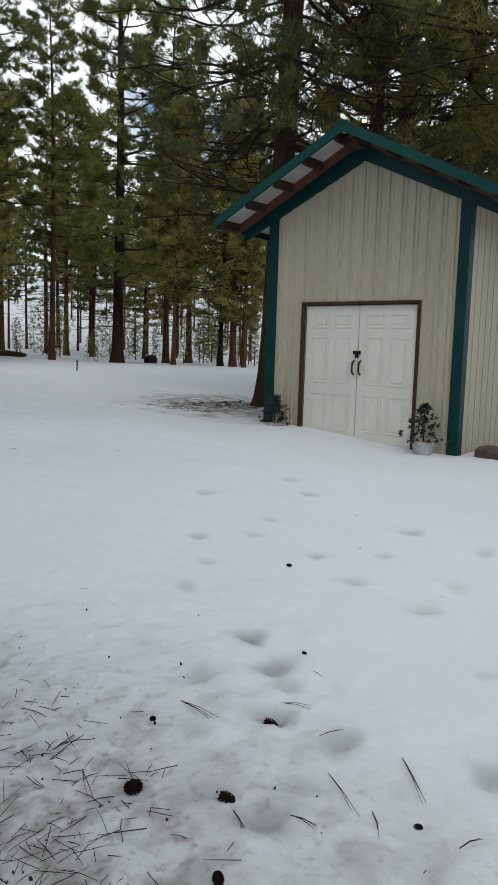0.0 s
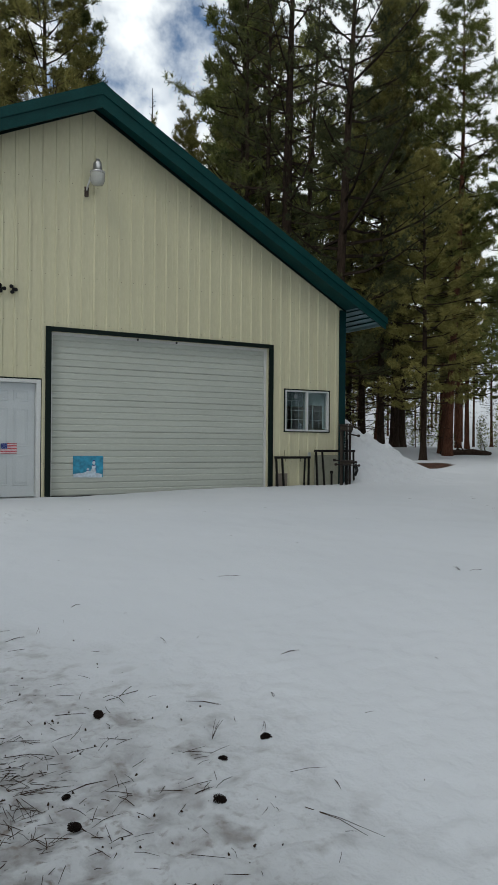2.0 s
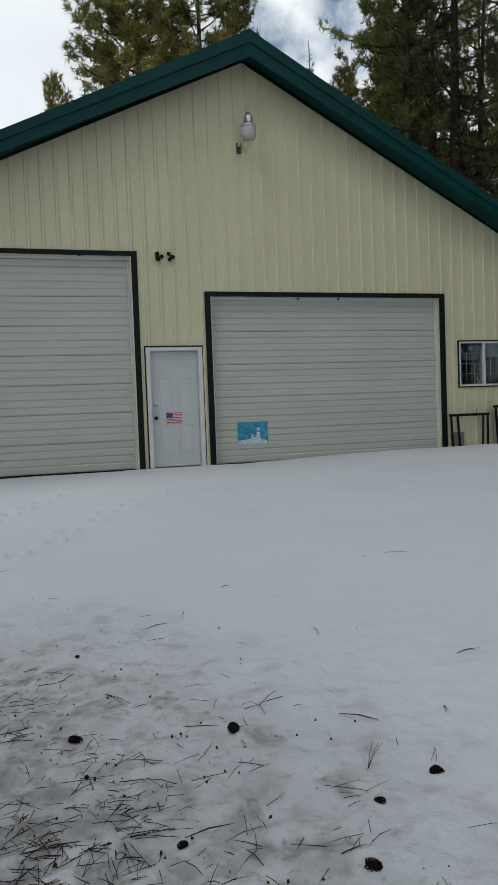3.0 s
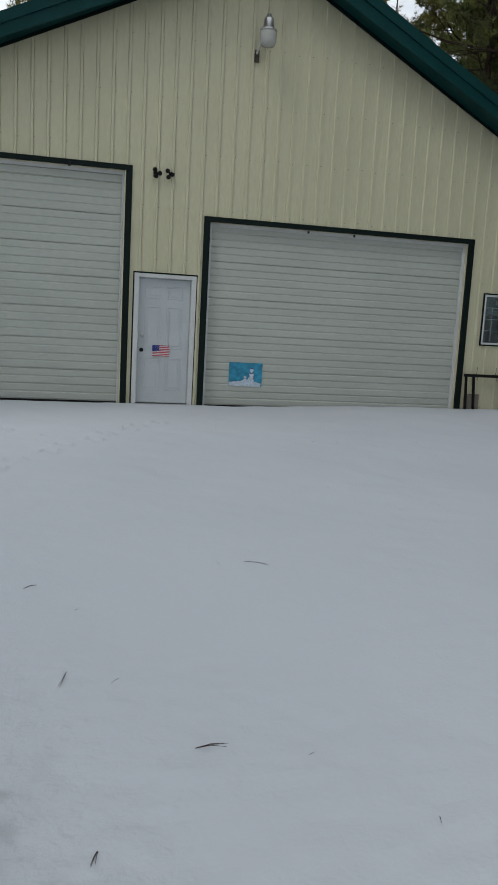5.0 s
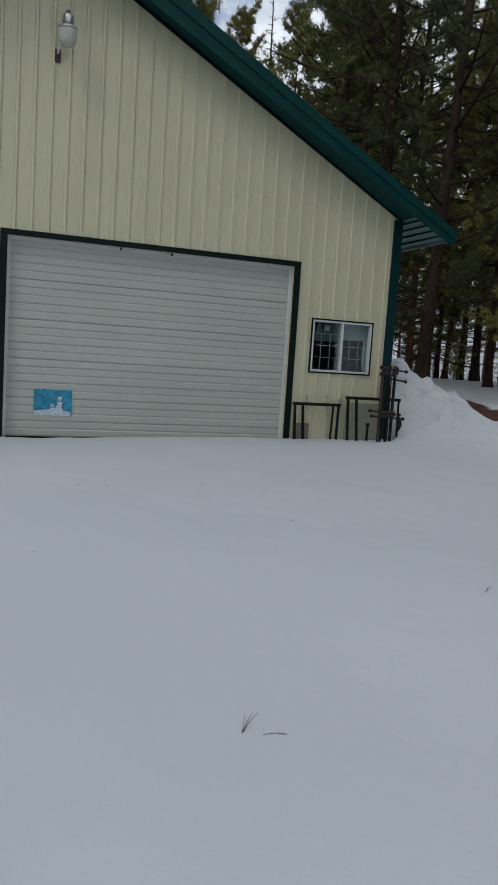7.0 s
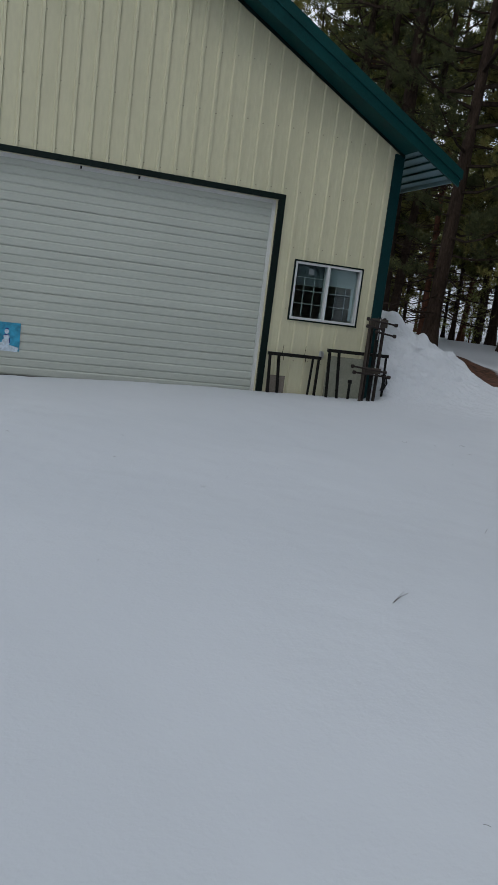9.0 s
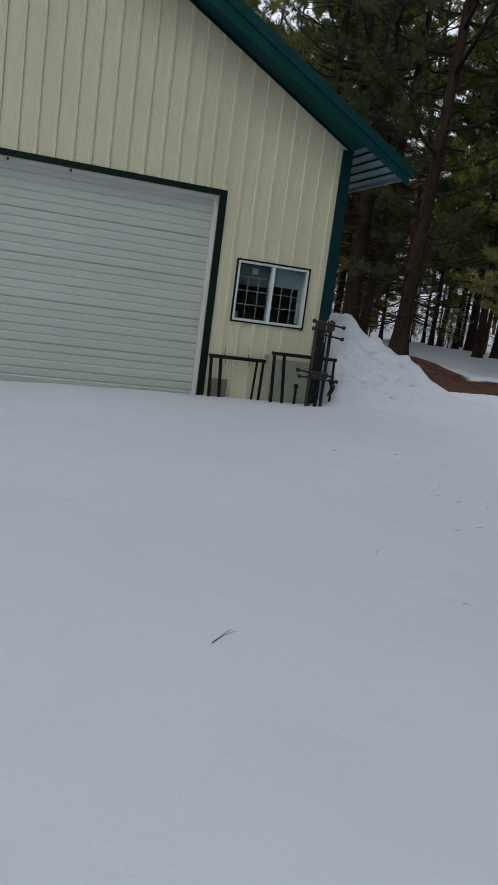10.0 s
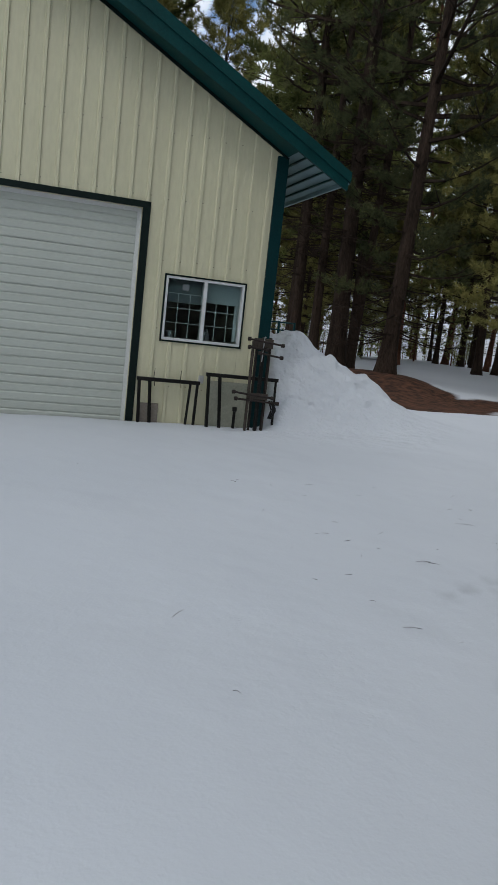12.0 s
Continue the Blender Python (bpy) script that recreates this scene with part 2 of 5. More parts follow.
    duff_ramp.inputs["From Min"].default_value, duff_ramp.inputs["From Max"].default_value = 0.35, 0.68
    l.new(noise_at(5.0, 12), duff_ramp.inputs["Value"])
    duff_col = mix(duff_ramp.outputs[0], (0.022, 0.012, 0.008), (0.12, 0.055, 0.032))
    duff = math_node("MAXIMUM", patch(13.4, 8.4, 4.0, 2.1, 84, 0.07, 0.45), patch(14.9, 7.2, 2.3, 1.15, 18, 0.07, 0.45))
    col = mix(duff, col, duff_col)
    l.new(col, p.inputs["Base Color"])
    b1, b2, b3 = n.new("ShaderNodeBump"), n.new("ShaderNodeBump"), n.new("ShaderNodeBump")
    b1.inputs["Strength"].default_value, b1.inputs["Distance"].default_value = 0.22, 0.05
    b2.inputs["Strength"].default_value, b2.inputs["Distance"].default_value = 0.25, 0.006
    b3.inputs["Strength"].default_value, b3.inputs["Distance"].default_value = 1.0, 0.045
    l.new(noise_at(3.5, 6), b1.inputs["Height"])
    l.new(noise_at(60, 5), b2.inputs["Height"])
    crust = math_node("MULTIPLY", patch(-3.9, -11.7, 3.0, 2.2, 90, 0.30, 0.5), noise_at(8.0, 6))
    l.new(crust, b3.inputs["Height"])
    l.new(b1.outputs[0], b2.inputs["Normal"])
    l.new(b2.outputs[0], b3.inputs["Normal"])
    b4 = n.new("ShaderNodeBump")
    b4.inputs["Strength"].default_value, b4.inputs["Distance"].default_value = 0.9, 0.16
    l.new(math_node("MULTIPLY", patch(7.6, 2.6, 3.6, 2.6, 90, 0.2, 0.2), noise_at(4.2, 7)), b4.inputs["Height"])
    l.new(b3.outputs[0], b4.inputs["Normal"])
    l.new(b4.outputs[0], p.inputs["Normal"])
    return m


M_SNOW = snow_material()


# ---- building blocks ----
def mesh_object(name, bm, mat, parent=None, label="", smooth=False):
    me = bpy.data.meshes.new(name)
    bm.to_mesh(me)
    bm.free()
    me.materials.append(mat)
    if smooth:
        me.polygons.foreach_set("use_smooth", [True] * len(me.polygons))
    ob = new(name, me)
    ob.parent = parent
    if label:
        ob["label"] = label
    return ob


def part(name, bm, mat, parent, label="", smooth=False):
    return mesh_object(name, bm, mat, parent, label, smooth)


def share(name, src, m, parent):
    """Another piece on the mesh of src, at the pose m under parent."""
    ob = new(name, src.data)
    ob.parent = parent
    ob.matrix_basis = m
    return ob


def thing(name, label, category, m=None, group="", kind=""):
    ob = new(name)
    if m is not None:
        ob.matrix_basis = m
    return tagged(ob, label, category, group, kind)


def box(bm, x0, x1, y0, y1, z0, z1, bevel=0.0):
    r = bmesh.ops.create_cube(bm, size=1, matrix=Matrix.Translation(((x0 + x1) / 2, (y0 + y1) / 2, (z0 + z1) / 2)) @ Matrix.Diagonal((x1 - x0, y1 - y0, z1 - z0, 1)))
    if bevel:
        es = list({e for v in r["verts"] for e in v.link_edges})
        bmesh.ops.bevel(bm, geom=es, offset=bevel, segments=1, affect="EDGES")
    return bm


def boxes(*args, bevel=0.0):
    bm = bmesh.new()
    for a in args:
        box(bm, *a, bevel=bevel)
    return bm


def prism(bm, pts, axis, a, b):
    """Extrude a polygon of 2D points between a and b along axis ('y': points are x, z; 'x': points are y, z; 'z': x, y)."""
    def at(p, c):
        return {"y": (p[0], c, p[1]), "x": (c, p[0], p[1]), "z": (p[0], p[1], c)}[axis]
    lo = [bm.verts.new(at(p, a)) for p in pts]
    hi = [bm.verts.new(at(p, b)) for p in pts]
    bm.faces.new(lo)
    bm.faces.new(hi[::-1])
    for i in range(len(pts)):
        j = (i + 1) % len(pts)
        bm.faces.new((lo[j], lo[i], hi[i], hi[j]))
    bmesh.ops.recalc_face_normals(bm, faces=bm.faces[:])
    return bm


def rod(bm, a, b, r0, r1=None, sides=8):
    a, b = Vector(a), Vector(b)
    r1 = r0 if r1 is None else r1
    m = Matrix.Translation((a + b) / 2) @ (b - a).to_track_quat("Z", "Y").to_matrix().to_4x4()
    bmesh.ops.create_cone(bm, cap_ends=True, segments=sides, radius1=r0, radius2=r1, depth=(b - a).length, matrix=m)
    return bm


def lathe(bm, profile, sides=16, m=Matrix()):
    """Turn (radius, z) pairs round the z axis."""
    rings = []
    for r, z in profile:
        rings.append([bm.verts.new(m @ Vector((r * math.cos(2 * math.pi * k / sides), r * math.sin(2 * math.pi * k / sides), z))) for k in range(sides)])
    for p, q in zip(rings, rings[1:]):
        for k in range(sides):
            j = (k + 1) % sides
            bm.faces.new((p[k], p[j], q[j], q[k]))
    bm.faces.new(rings[0][::-1])
    bm.faces.new(rings[-1])
    return bm


# ---- ground ----
LAND = [(-4.4, -14.2, -0.30), (-2.5, -13.0, -0.25), (-2.3, -10.7, -0.12), (0.6, -9.3, 0.08), (2.4, -8.3, 0.16), (4.7, -0.4, 0.10),
        (0.0, -0.4, 0.0), (-5.0, -0.4, -0.02), (6.3, -9.3, -0.10), (5.6, -12.2, -0.30), (9.2, -8.0, 0.06), (15.6, 1.9, 0.25),
        (31, 11.6, 0.22), (50, 30, 0.35), (14.2, 10.8, 0.75), (23, 17.5, 0.8), (27, 27, 0.9), (-20, -5, 0.0), (-8, -20, -0.4),
        (6, -20, -0.4), (-10, 30, 0.6), (45, -15, 0.2), (10, 25, 0.9), (2, -5, 0.1), (12.4, 5.6, 0.02), (15.2, 7.2, 0.08), (16.8, 9.4, 0.34), (10.4, 2.2, 0.30), (13.0, 3.0, 0.30), (17.0, 5.2, 0.30)]
FEET = [
    (-1.79, -13.06, 0.066), (-1.91, -13.16, 0.05), (-2.17, -13.22, 0.05), (-1.58, -12.84, 0.052), (-1.19, -12.31, 0.054), (-0.47, -11.96, 0.061),
    (-0.83, -12.21, 0.054), (0.35, -11.54, 0.061), (0.91, -12.13, 0.068), (1.26, -11.82, 0.075), (-2.19, -13.46, 0.061), (-2.36, -13.02, 0.05),
    (-2.48, -13.43, 0.05), (-2.16, -13.92, 0.05), (-1.47, -13.8, 0.05), (-0.91, -13.43, 0.068), (0.4, -13.04, 0.068), (-0.18, -13.02, 0.061),
    (-0.7, -13.02, 0.054), (-0.48, -13.49, 0.068), (0.21, -13.53, 0.068), (-2.67, -13.42, 0.061), (0.09, -12.18, 0.061), (-0.24, -12.22, 0.054),
    (-0.4, -12.69, 0.05), (-2.62, -13.23, 0.05), (-2, -12.84, 0.054),
    (5.84, -6.48, 0.048), (6.13, -6.33, 0.052), (5.62, -6.60, 0.042), (6.02, -6.52, 0.036),
]
FOOT_DEEP = [(0.5 + 0.6 * (k * 0.37 % 1)) * (0.9 if k in (0, 2, 3) else 0.36 if q[0] < -1.85 else 0.2 if q[0] > 2 else 0.28) for k, q in enumerate(FEET)]
FOOT_TURN = [(17 * k * k + 29 * k) % 180 for k in range(len(FEET))]
TRACKS = [(-3.3 + 0.21 * k + 0.09 * (k % 2), -7.07 + 0.40 * k, 0.06) for k in range(12)] + [(-3.52 + 0.16 * k, -5.47 + 0.40 * k, 0.06) for k in range(6)]


FEET = [(x, y, f * (0.78 if -1.5 < x < 2 else 1.0)) for x, y, f in FEET]


def foot_d2(x, y, k):
    """Squared distance from footprint k in its own lengths; prints are longer than wide."""
    fx, fy, fr = FEET[k]
    a = radians(FOOT_TURN[k])
    u, v = (x - fx) * math.cos(a) + (y - fy) * math.sin(a), (y - fy) * math.cos(a) - (x - fx) * math.sin(a)
    return ((u / 1.12) ** 2 + (v / 0.82) ** 2) / fr ** 2


def smooth01(v):
    v = np.clip(v, 0, 1)
    return v * v * (3 - 2 * v)


def waves(x, y, seed, size, octaves=3):
    """Cheap rolling relief: a sum of turned sines."""
    g = np.random.RandomState(seed)
    out = np.zeros_like(x)
    amp = 1.0
    for o in range(octaves):
        for k in range(4):
            a, ph = g.uniform(0, 6.28), g.uniform(0, 6.28)
            f = 6.28 / size * g.uniform(0.7, 1.4)
            out += amp * np.sin((x * math.cos(a) + y * math.sin(a)) * f + ph + 1.3 * np.sin((x * math.sin(a) - y * math.cos(a)) * f * 0.7 + ph))
        amp *= 0.5
        size *= 0.47
    return out / 6


def land(x, y):
    x, y = np.asarray(x, float), np.asarray(y, float)
    num, den = np.zeros_like(x), np.zeros_like(x)
    for px, py, pz in LAND:
        w = 1 / ((x - px) ** 2 + (y - py) ** 2 + 1.5) ** 1.6
        num += w * pz
        den += w
    z = num / den
    r = np.hypot(x - 5, y + 5)
    z = z + 21 * smooth01((r - 56) / 135) + 30 * smooth01((r - 150) / 400)
    z = z + 0.35 * smooth01((r - 25) / 30) * waves(x, y, 3, 22)
    z = z + 0.022 * waves(x, y, 5, 2.6)
    z = z - 0.10 * np.exp(-(((x - 8.9) / 1.9) ** 2 + ((y + 7.1) / 1.3) ** 2) ** 2)
    # snow slid off the roof, heaped along the side of the garage
    top = 1.32 * smooth01(1 - (x - 6.9) / 3.5) * smooth01((y + 0.5) / 1.6) * smooth01((15 - y) / 4)
    top = top * (1 + 0.16 * waves(x, y, 8, 1.3)) + smooth01(top * 1.5) * (0.07 * waves(x, y, 9, 0.8) + 0.07 * waves(x, y, 10, 0.4, 2))
    inside = (x > -6.0) & (x < 6.5)
    z = np.where(inside & (y > -0.02), -0.05, z + top * smooth01((x - 6.5) / 0.35))
    return z


def land_at(x, y):
    return float(land(np.array([x]), np.array([y]))[0])


def axis(lo, hi, step, far, grow):
    a = list(np.arange(lo, hi, step))
    s = step
    while a[-1] < far:
        s *= grow
        a.append(a[-1] + s)
    s = step
    while a[0] > -far:
        s *= grow
        a.insert(0, a[0] - s)
    return np.array(a)


def build_ground():
    xs, ys = np.unique(np.concatenate([axis(-6.5, 12.0, 0.075, 900, 1.09), np.arange(-4.2, 1.4, 0.036)])), np.unique(np.concatenate([axis(-14.6, 4.0, 0.075, 900, 1.09), np.arange(-14, -9.5, 0.036)]))
    gx, gy = np.meshgrid(xs, ys)
    z = land(gx, gy)
    near = (np.abs(gx + 1) < 8) & (np.abs(gy + 10) < 7)
    uneven = np.maximum(1 + 0.75 * waves(gx, gy, 33, 0.2, 3), 0.25)
    for k, (fx, fy, fr) in enumerate(FEET):
        d2 = np.minimum(foot_d2(gx, gy, k), 60) * uneven
        z -= FOOT_DEEP[k] * fr * np.exp(-(d2 ** 1.5) * 0.8) - 0.10 * fr * np.exp(-(np.sqrt(d2) - 1.6) ** 2 * 5)
    for fx, fy, fr in TRACKS:
        d2 = np.minimum(((gx - fx) ** 2 + (gy - fy) ** 2) / fr ** 2, 60) * uneven
        z -= 0.45 * fr * np.exp(-(d2 ** 2) * 0.8) - 0.40 * fr * np.exp(-(np.sqrt(d2) - 1.6) ** 2 * 5)
    lit = np.exp(-(((gx + 3.2) ** 2 + (gy + 11.6) ** 2) / 5.0))
    # tone for each footprint, stronger in the deeper ones
    print_tone = np.zeros_like(z)
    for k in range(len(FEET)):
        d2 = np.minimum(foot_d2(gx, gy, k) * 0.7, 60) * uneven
        print_tone = np.maximum(print_tone, np.exp(-(d2 ** 1.5) * 0.7) * min(1.0, FOOT_DEEP[k] * 2.0))
    z += 0.012 * (0.35 + lit) * np.where(near, waves(gx, gy, 21, 0.42, 2), 0) + 0.026 * lit * np.where(near, waves(gx, gy, 22, 0.17, 3), 0)
    verts = np.stack([gx, gy, z], -1).reshape(-1, 3)
    ny, nx = gx.shape
    i = np.arange((ny - 1) * (nx - 1))
    a = i // (nx - 1) * nx + i % (nx - 1)
    faces = np.stack([a, a + 1, a + nx + 1, a + nx], -1)
    me = bpy.data.meshes.new("ground")
    me.from_pydata(verts.tolist(), [], faces.tolist())
    me.polygons.foreach_set("use_smooth", [True] * len(me.polygons))
    me.attributes.new("print_tone", "FLOAT", "POINT").data.foreach_set("value", print_tone.astype(np.float32).ravel())
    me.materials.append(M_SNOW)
    tagged(new("ground", me), "old grey-white snow cover with footprints and pine litter", "snow", kind="structure")


build_ground()

# ---- garage ----
RIDGE_X, RIDGE_Z, SLOPE_R, SLOPE_L = 0.82, 7.25, 0.55, 0.475
EAVE_R, EAVE_L, FRONT, BACK = 7.27, -6.55, -0.5, 13.0
WALL_R, WALL_L = 6.55, -5.85
ODOOR_L, MDOOR, ODOOR_R, WINDOW = (-5.5, -1.25, 3.60), (-1.02, -0.13, 2.03), (0.10, 4.62, 2.94), (5.018, 6.135, 1.243, 2.105)


def roof_z(x):
    return RIDGE_Z - (SLOPE_R * (x - RIDGE_X) if x > RIDGE_X else SLOPE_L * (RIDGE_X - x))


def wall_top(x):
    return roof_z(x) - 0.10


garage = thing("garage", "cream metal-sided garage with teal roof trim standing in snow", "garage")

# front wall: strips between the openings
holes = [(ODOOR_L[0], ODOOR_L[1], -0.1, ODOOR_L[2]), (MDOOR[0], MDOOR[1], -0.1, MDOOR[2]), (ODOOR_R[0], ODOOR_R[1], -0.1, ODOOR_R[2]), WINDOW]


def clear_spans(x):
    """The stretches of the front wall's height that no opening takes, at x."""
    low, out = -0.3, []
    for h in [h for h in holes if h[0] < x < h[1]]:
        if h[2] > low + 0.25:
            out.append((low, h[2]))
        low = h[3]
    return out + [(low, None)]


def clad(a, b, y0, y1, name, parent, mat):
    """Wall stuff between a and b, cut round the openings, one part for each unbroken piece."""
    edges = sorted({a, b, *[v for v in (RIDGE_X, *[h[0] for h in holes], *[h[1] for h in holes]) if a < v < b]})
    for p, q in zip(edges, edges[1:]):
        if q - p < 0.006:
            continue
        for lo, hi in clear_spans((p + q) / 2):
            bm = bmesh.new()
            prism(bm, [(p, lo), (q, lo), (q, hi or wall_top(q)), (p, hi or wall_top(p))], "y", y0, y1)
            part(name, bm, mat, parent)


front = part("wall_front", boxes((WALL_L, WALL_R, 0.155, 0.165, wall_top(WALL_R) - 0.8, wall_top(WALL_R) - 0.1)), M_CREAM, garage)
for a, b in zip([WALL_L, -1.14, 0.0, 4.83], [-1.14, 0.0, 4.83, WALL_R]):
    clad(a, b, 0.022, 0.155, "wall_core", garage, M_CREAM)
# ribbed metal cladding: strips with a sharp recessed line between them and a low rib at one edge
def rib_piece(x, lo, hi):
    """One raised rib: a sloping side, a flat top and a steep side, from lo to hi."""
    bm = bmesh.new()
    prism(bm, [(x - 0.034, 0.0), (x - 0.018, -0.024), (x + 0.016, -0.024), (x + 0.021, 0.0)], "z", lo, hi)
    return bm


PITCH = 0.2365
k = -25
while -0.03 + k * PITCH < WALL_R:
    c = -0.03 + k * PITCH
    a, b = max(c + 0.0013, WALL_L), min(c + PITCH - 0.0013, WALL_R)
    if b - a > 0.03:
        clad(a, b, 0.0, 0.022, "siding_strip", front, M_CREAM)
        clad(a + 0.09, a + 0.105, -0.003, 0.0, "siding_bead", front, M_CREAM)
        clad(a + 0.15, a + 0.165, -0.003, 0.0, "siding_bead", front, M_CREAM)
    if WALL_L + 0.05 < c < 6.38:
        for lo, hi in clear_spans(c - 0.022):
            if not (clear_spans(c + 0.03) == clear_spans(c - 0.036)):
                lo, hi = max(clear_spans(c + 0.03)[-1][0], clear_spans(c - 0.036)[-1][0]), None
            part("siding_rib", rib_piece(c - 0.022, lo, hi or wall_top(c) - 0.05), M_CREAM, front)
            if hi is None:
                break
    k += 1
bm = bmesh.new()
lathe(bm, [(0.009, 0.0), (0.009, 0.003), (0.006, 0.004), (0.006, 0.008), (0.003, 0.009)], 6, Matrix.Rotation(radians(90), 4, "X"))
screw = None
for row in (0.6, 1.4, 2.3, 3.1, 3.95, 4.75, 5.6):
    for k in range(-24, 27):
        x = -0.03 + k * PITCH + 0.012
        if row > wall_top(x) - 0.4 or x > 6.36 or not any(lo + 0.05 < row < (hi or 99) - 0.05 for lo, hi in clear_spans(x)):
            continue
        at = Matrix.Translation((x, -0.0005, row + 0.012 * ((k * 7) % 3 - 1)))
        if screw is None:
            screw = part("screw", bm, M_SCREW, front, "small grey hex screw")
            screw.matrix_basis = at
        else:
            share("screw", screw, at, front)
bm = boxes((WALL_R - 0.16, WALL_R, 0.16, 12.5, -0.3, wall_top(WALL_R)))
part("wall_side", bm, M_CREAM, garage)
bm = boxes((WALL_L, WALL_L + 0.16, 0.16, 12.5, -0.3, wall_top(WALL_L)))
part("wall_side", bm, M_CREAM, garage)
bm = bmesh.new()
prism(bm, [(WALL_L, -0.3), (WALL_R, -0.3), (WALL_R, wall_top(WALL_R)), (RIDGE_X, wall_top(RIDGE_X)), (WALL_L, wall_top(WALL_L))], "y", 12.5, 12.66)
part("wall_back", bm, M_CREAM, garage)
part("slab", boxes((WALL_L, WALL_R, 0.0, 12.5, -0.4, -0.03)), M_STONE, garage)

# roof
bm = bmesh.new()
prism(bm, [(RIDGE_X, RIDGE_Z), (EAVE_R, roof_z(EAVE_R)), (EAVE_R, roof_z(EAVE_R) - 0.06), (RIDGE_X, RIDGE_Z - 0.06)], "y", FRONT, BACK)
roof_r = part("roof_slope", bm, M_SOFFIT, garage, "teal metal roof with pale ribbed underside")
bm = bmesh.new()
prism(bm, [(RIDGE_X, RIDGE_Z), (EAVE_L, roof_z(EAVE_L)), (EAVE_L, roof_z(EAVE_L) - 0.06), (RIDGE_X, RIDGE_Z - 0.06)], "y", FRONT, BACK)
roof_l = part("roof_slope", bm, M_SOFFIT, garage)
for side, e in ((1, EAVE_R), (-1, EAVE_L)):
    # rake: a deep metal fascia, a cap on top, and a closed soffit behind
    z = roof_z(e)
    bm = bmesh.new()
    prism(bm, [(RIDGE_X, RIDGE_Z - 0.005), (e, z - 0.005), (e, z - 0.21), (RIDGE_X, RIDGE_Z - 0.39)], "y", FRONT - 0.04, FRONT)
    part("rake_fascia", bm, M_TEAL, garage, "deep teal metal fascia")
    bm = bmesh.new()
    prism(bm, [(RIDGE_X, RIDGE_Z + 0.035), (e + 0.03 * side, z + 0.03), (e + 0.03 * side, z - 0.10), (RIDGE_X, RIDGE_Z - 0.16)], "y", FRONT - 0.065, FRONT + 0.12)
    part("rake_cap", bm, M_TEAL, garage)
    w = WALL_R if side > 0 else WALL_L
    bm = bmesh.new()
    prism(bm, [(RIDGE_X, RIDGE_Z - 0.17), (w, roof_z(w) - 0.17), (w, roof_z(w) - 0.20), (RIDGE_X, RIDGE_Z - 0.20)], "y", FRONT, -0.006)
    part("rake_soffit", bm, M_TEAL, garage)
    # added near-black strip: covers the rib tops, stands in for the soffit's shadow line
    bm = bmesh.new()
    prism(bm, [(RIDGE_X, RIDGE_Z - 0.201), (w, roof_z(w) - 0.201), (w, roof_z(w) - 0.235), (RIDGE_X, RIDGE_Z - 0.275)], "y", -0.042, -0.027)
    part("rake_shadow_strip", bm, M_DKTRIM, garage)
    bm = boxes((min(e, e + 0.035 * side), max(e, e + 0.035 * side), FRONT, BACK, z - 0.12, z + 0.01))
    part("eave_trim", bm, M_SOFFIT, garage, "pale teal metal eave trim")
    # ribs that show under the overhang
    for k in range(5):
        x = e - side * (0.10 + 0.135 * k)
        bm = boxes((x - 0.010, x + 0.010, FRONT + 0.02, BACK, roof_z(x) - 0.088, roof_z(x) - 0.062))
        part("purlin", bm, M_TEAL, garage)
    # roof ribs
    for k in range(56):
        y = FRONT + 0.12 + k * 0.24
        bm = bmesh.new()
        prism(bm, [(RIDGE_X, RIDGE_Z), (e, z), (e, z + 0.022), (RIDGE_X, RIDGE_Z + 0.022)], "y", y, y + 0.03)
        part("roof_rib", bm, M_TEAL, roof_r if side > 0 else roof_l)
bm = bmesh.new()
prism(bm, [(RIDGE_X - 0.25, roof_z(RIDGE_X - 0.25) + 0.03), (RIDGE_X, RIDGE_Z + 0.05), (RIDGE_X + 0.25, roof_z(RIDGE_X + 0.25) + 0.03), (RIDGE_X, RIDGE_Z + 0.02)], "y", FRONT - 0.07, BACK)
part("ridge_cap", bm, M_TEAL, garage)

# corner posts
for x0, x1 in ((6.41, 6.575), (-5.875, -5.71)):
    part("corner_trim", boxes((x0, x1, -0.03, 0.1, -0.3, wall_top((x0 + x1) / 2) - 0.13), bevel=0.006), M_POSTTEAL, garage)


def opening_trim(x0, x1, top, w, parent, mat, bottom=-0.2, proud=0.032):
    part("jamb_trim", boxes((x0 - w, x0, -proud, 0.02, bottom, top), bevel=0.004), mat, parent)
    part("jamb_trim", boxes((x1, x1 + w, -proud, 0.02, bottom, top), bevel=0.004), mat, parent)
    part("head_trim", boxes((x0 - w, x1 + w, -proud - 0.002, 0.02, top, top + w * 0.8), bevel=0.004), mat, parent)


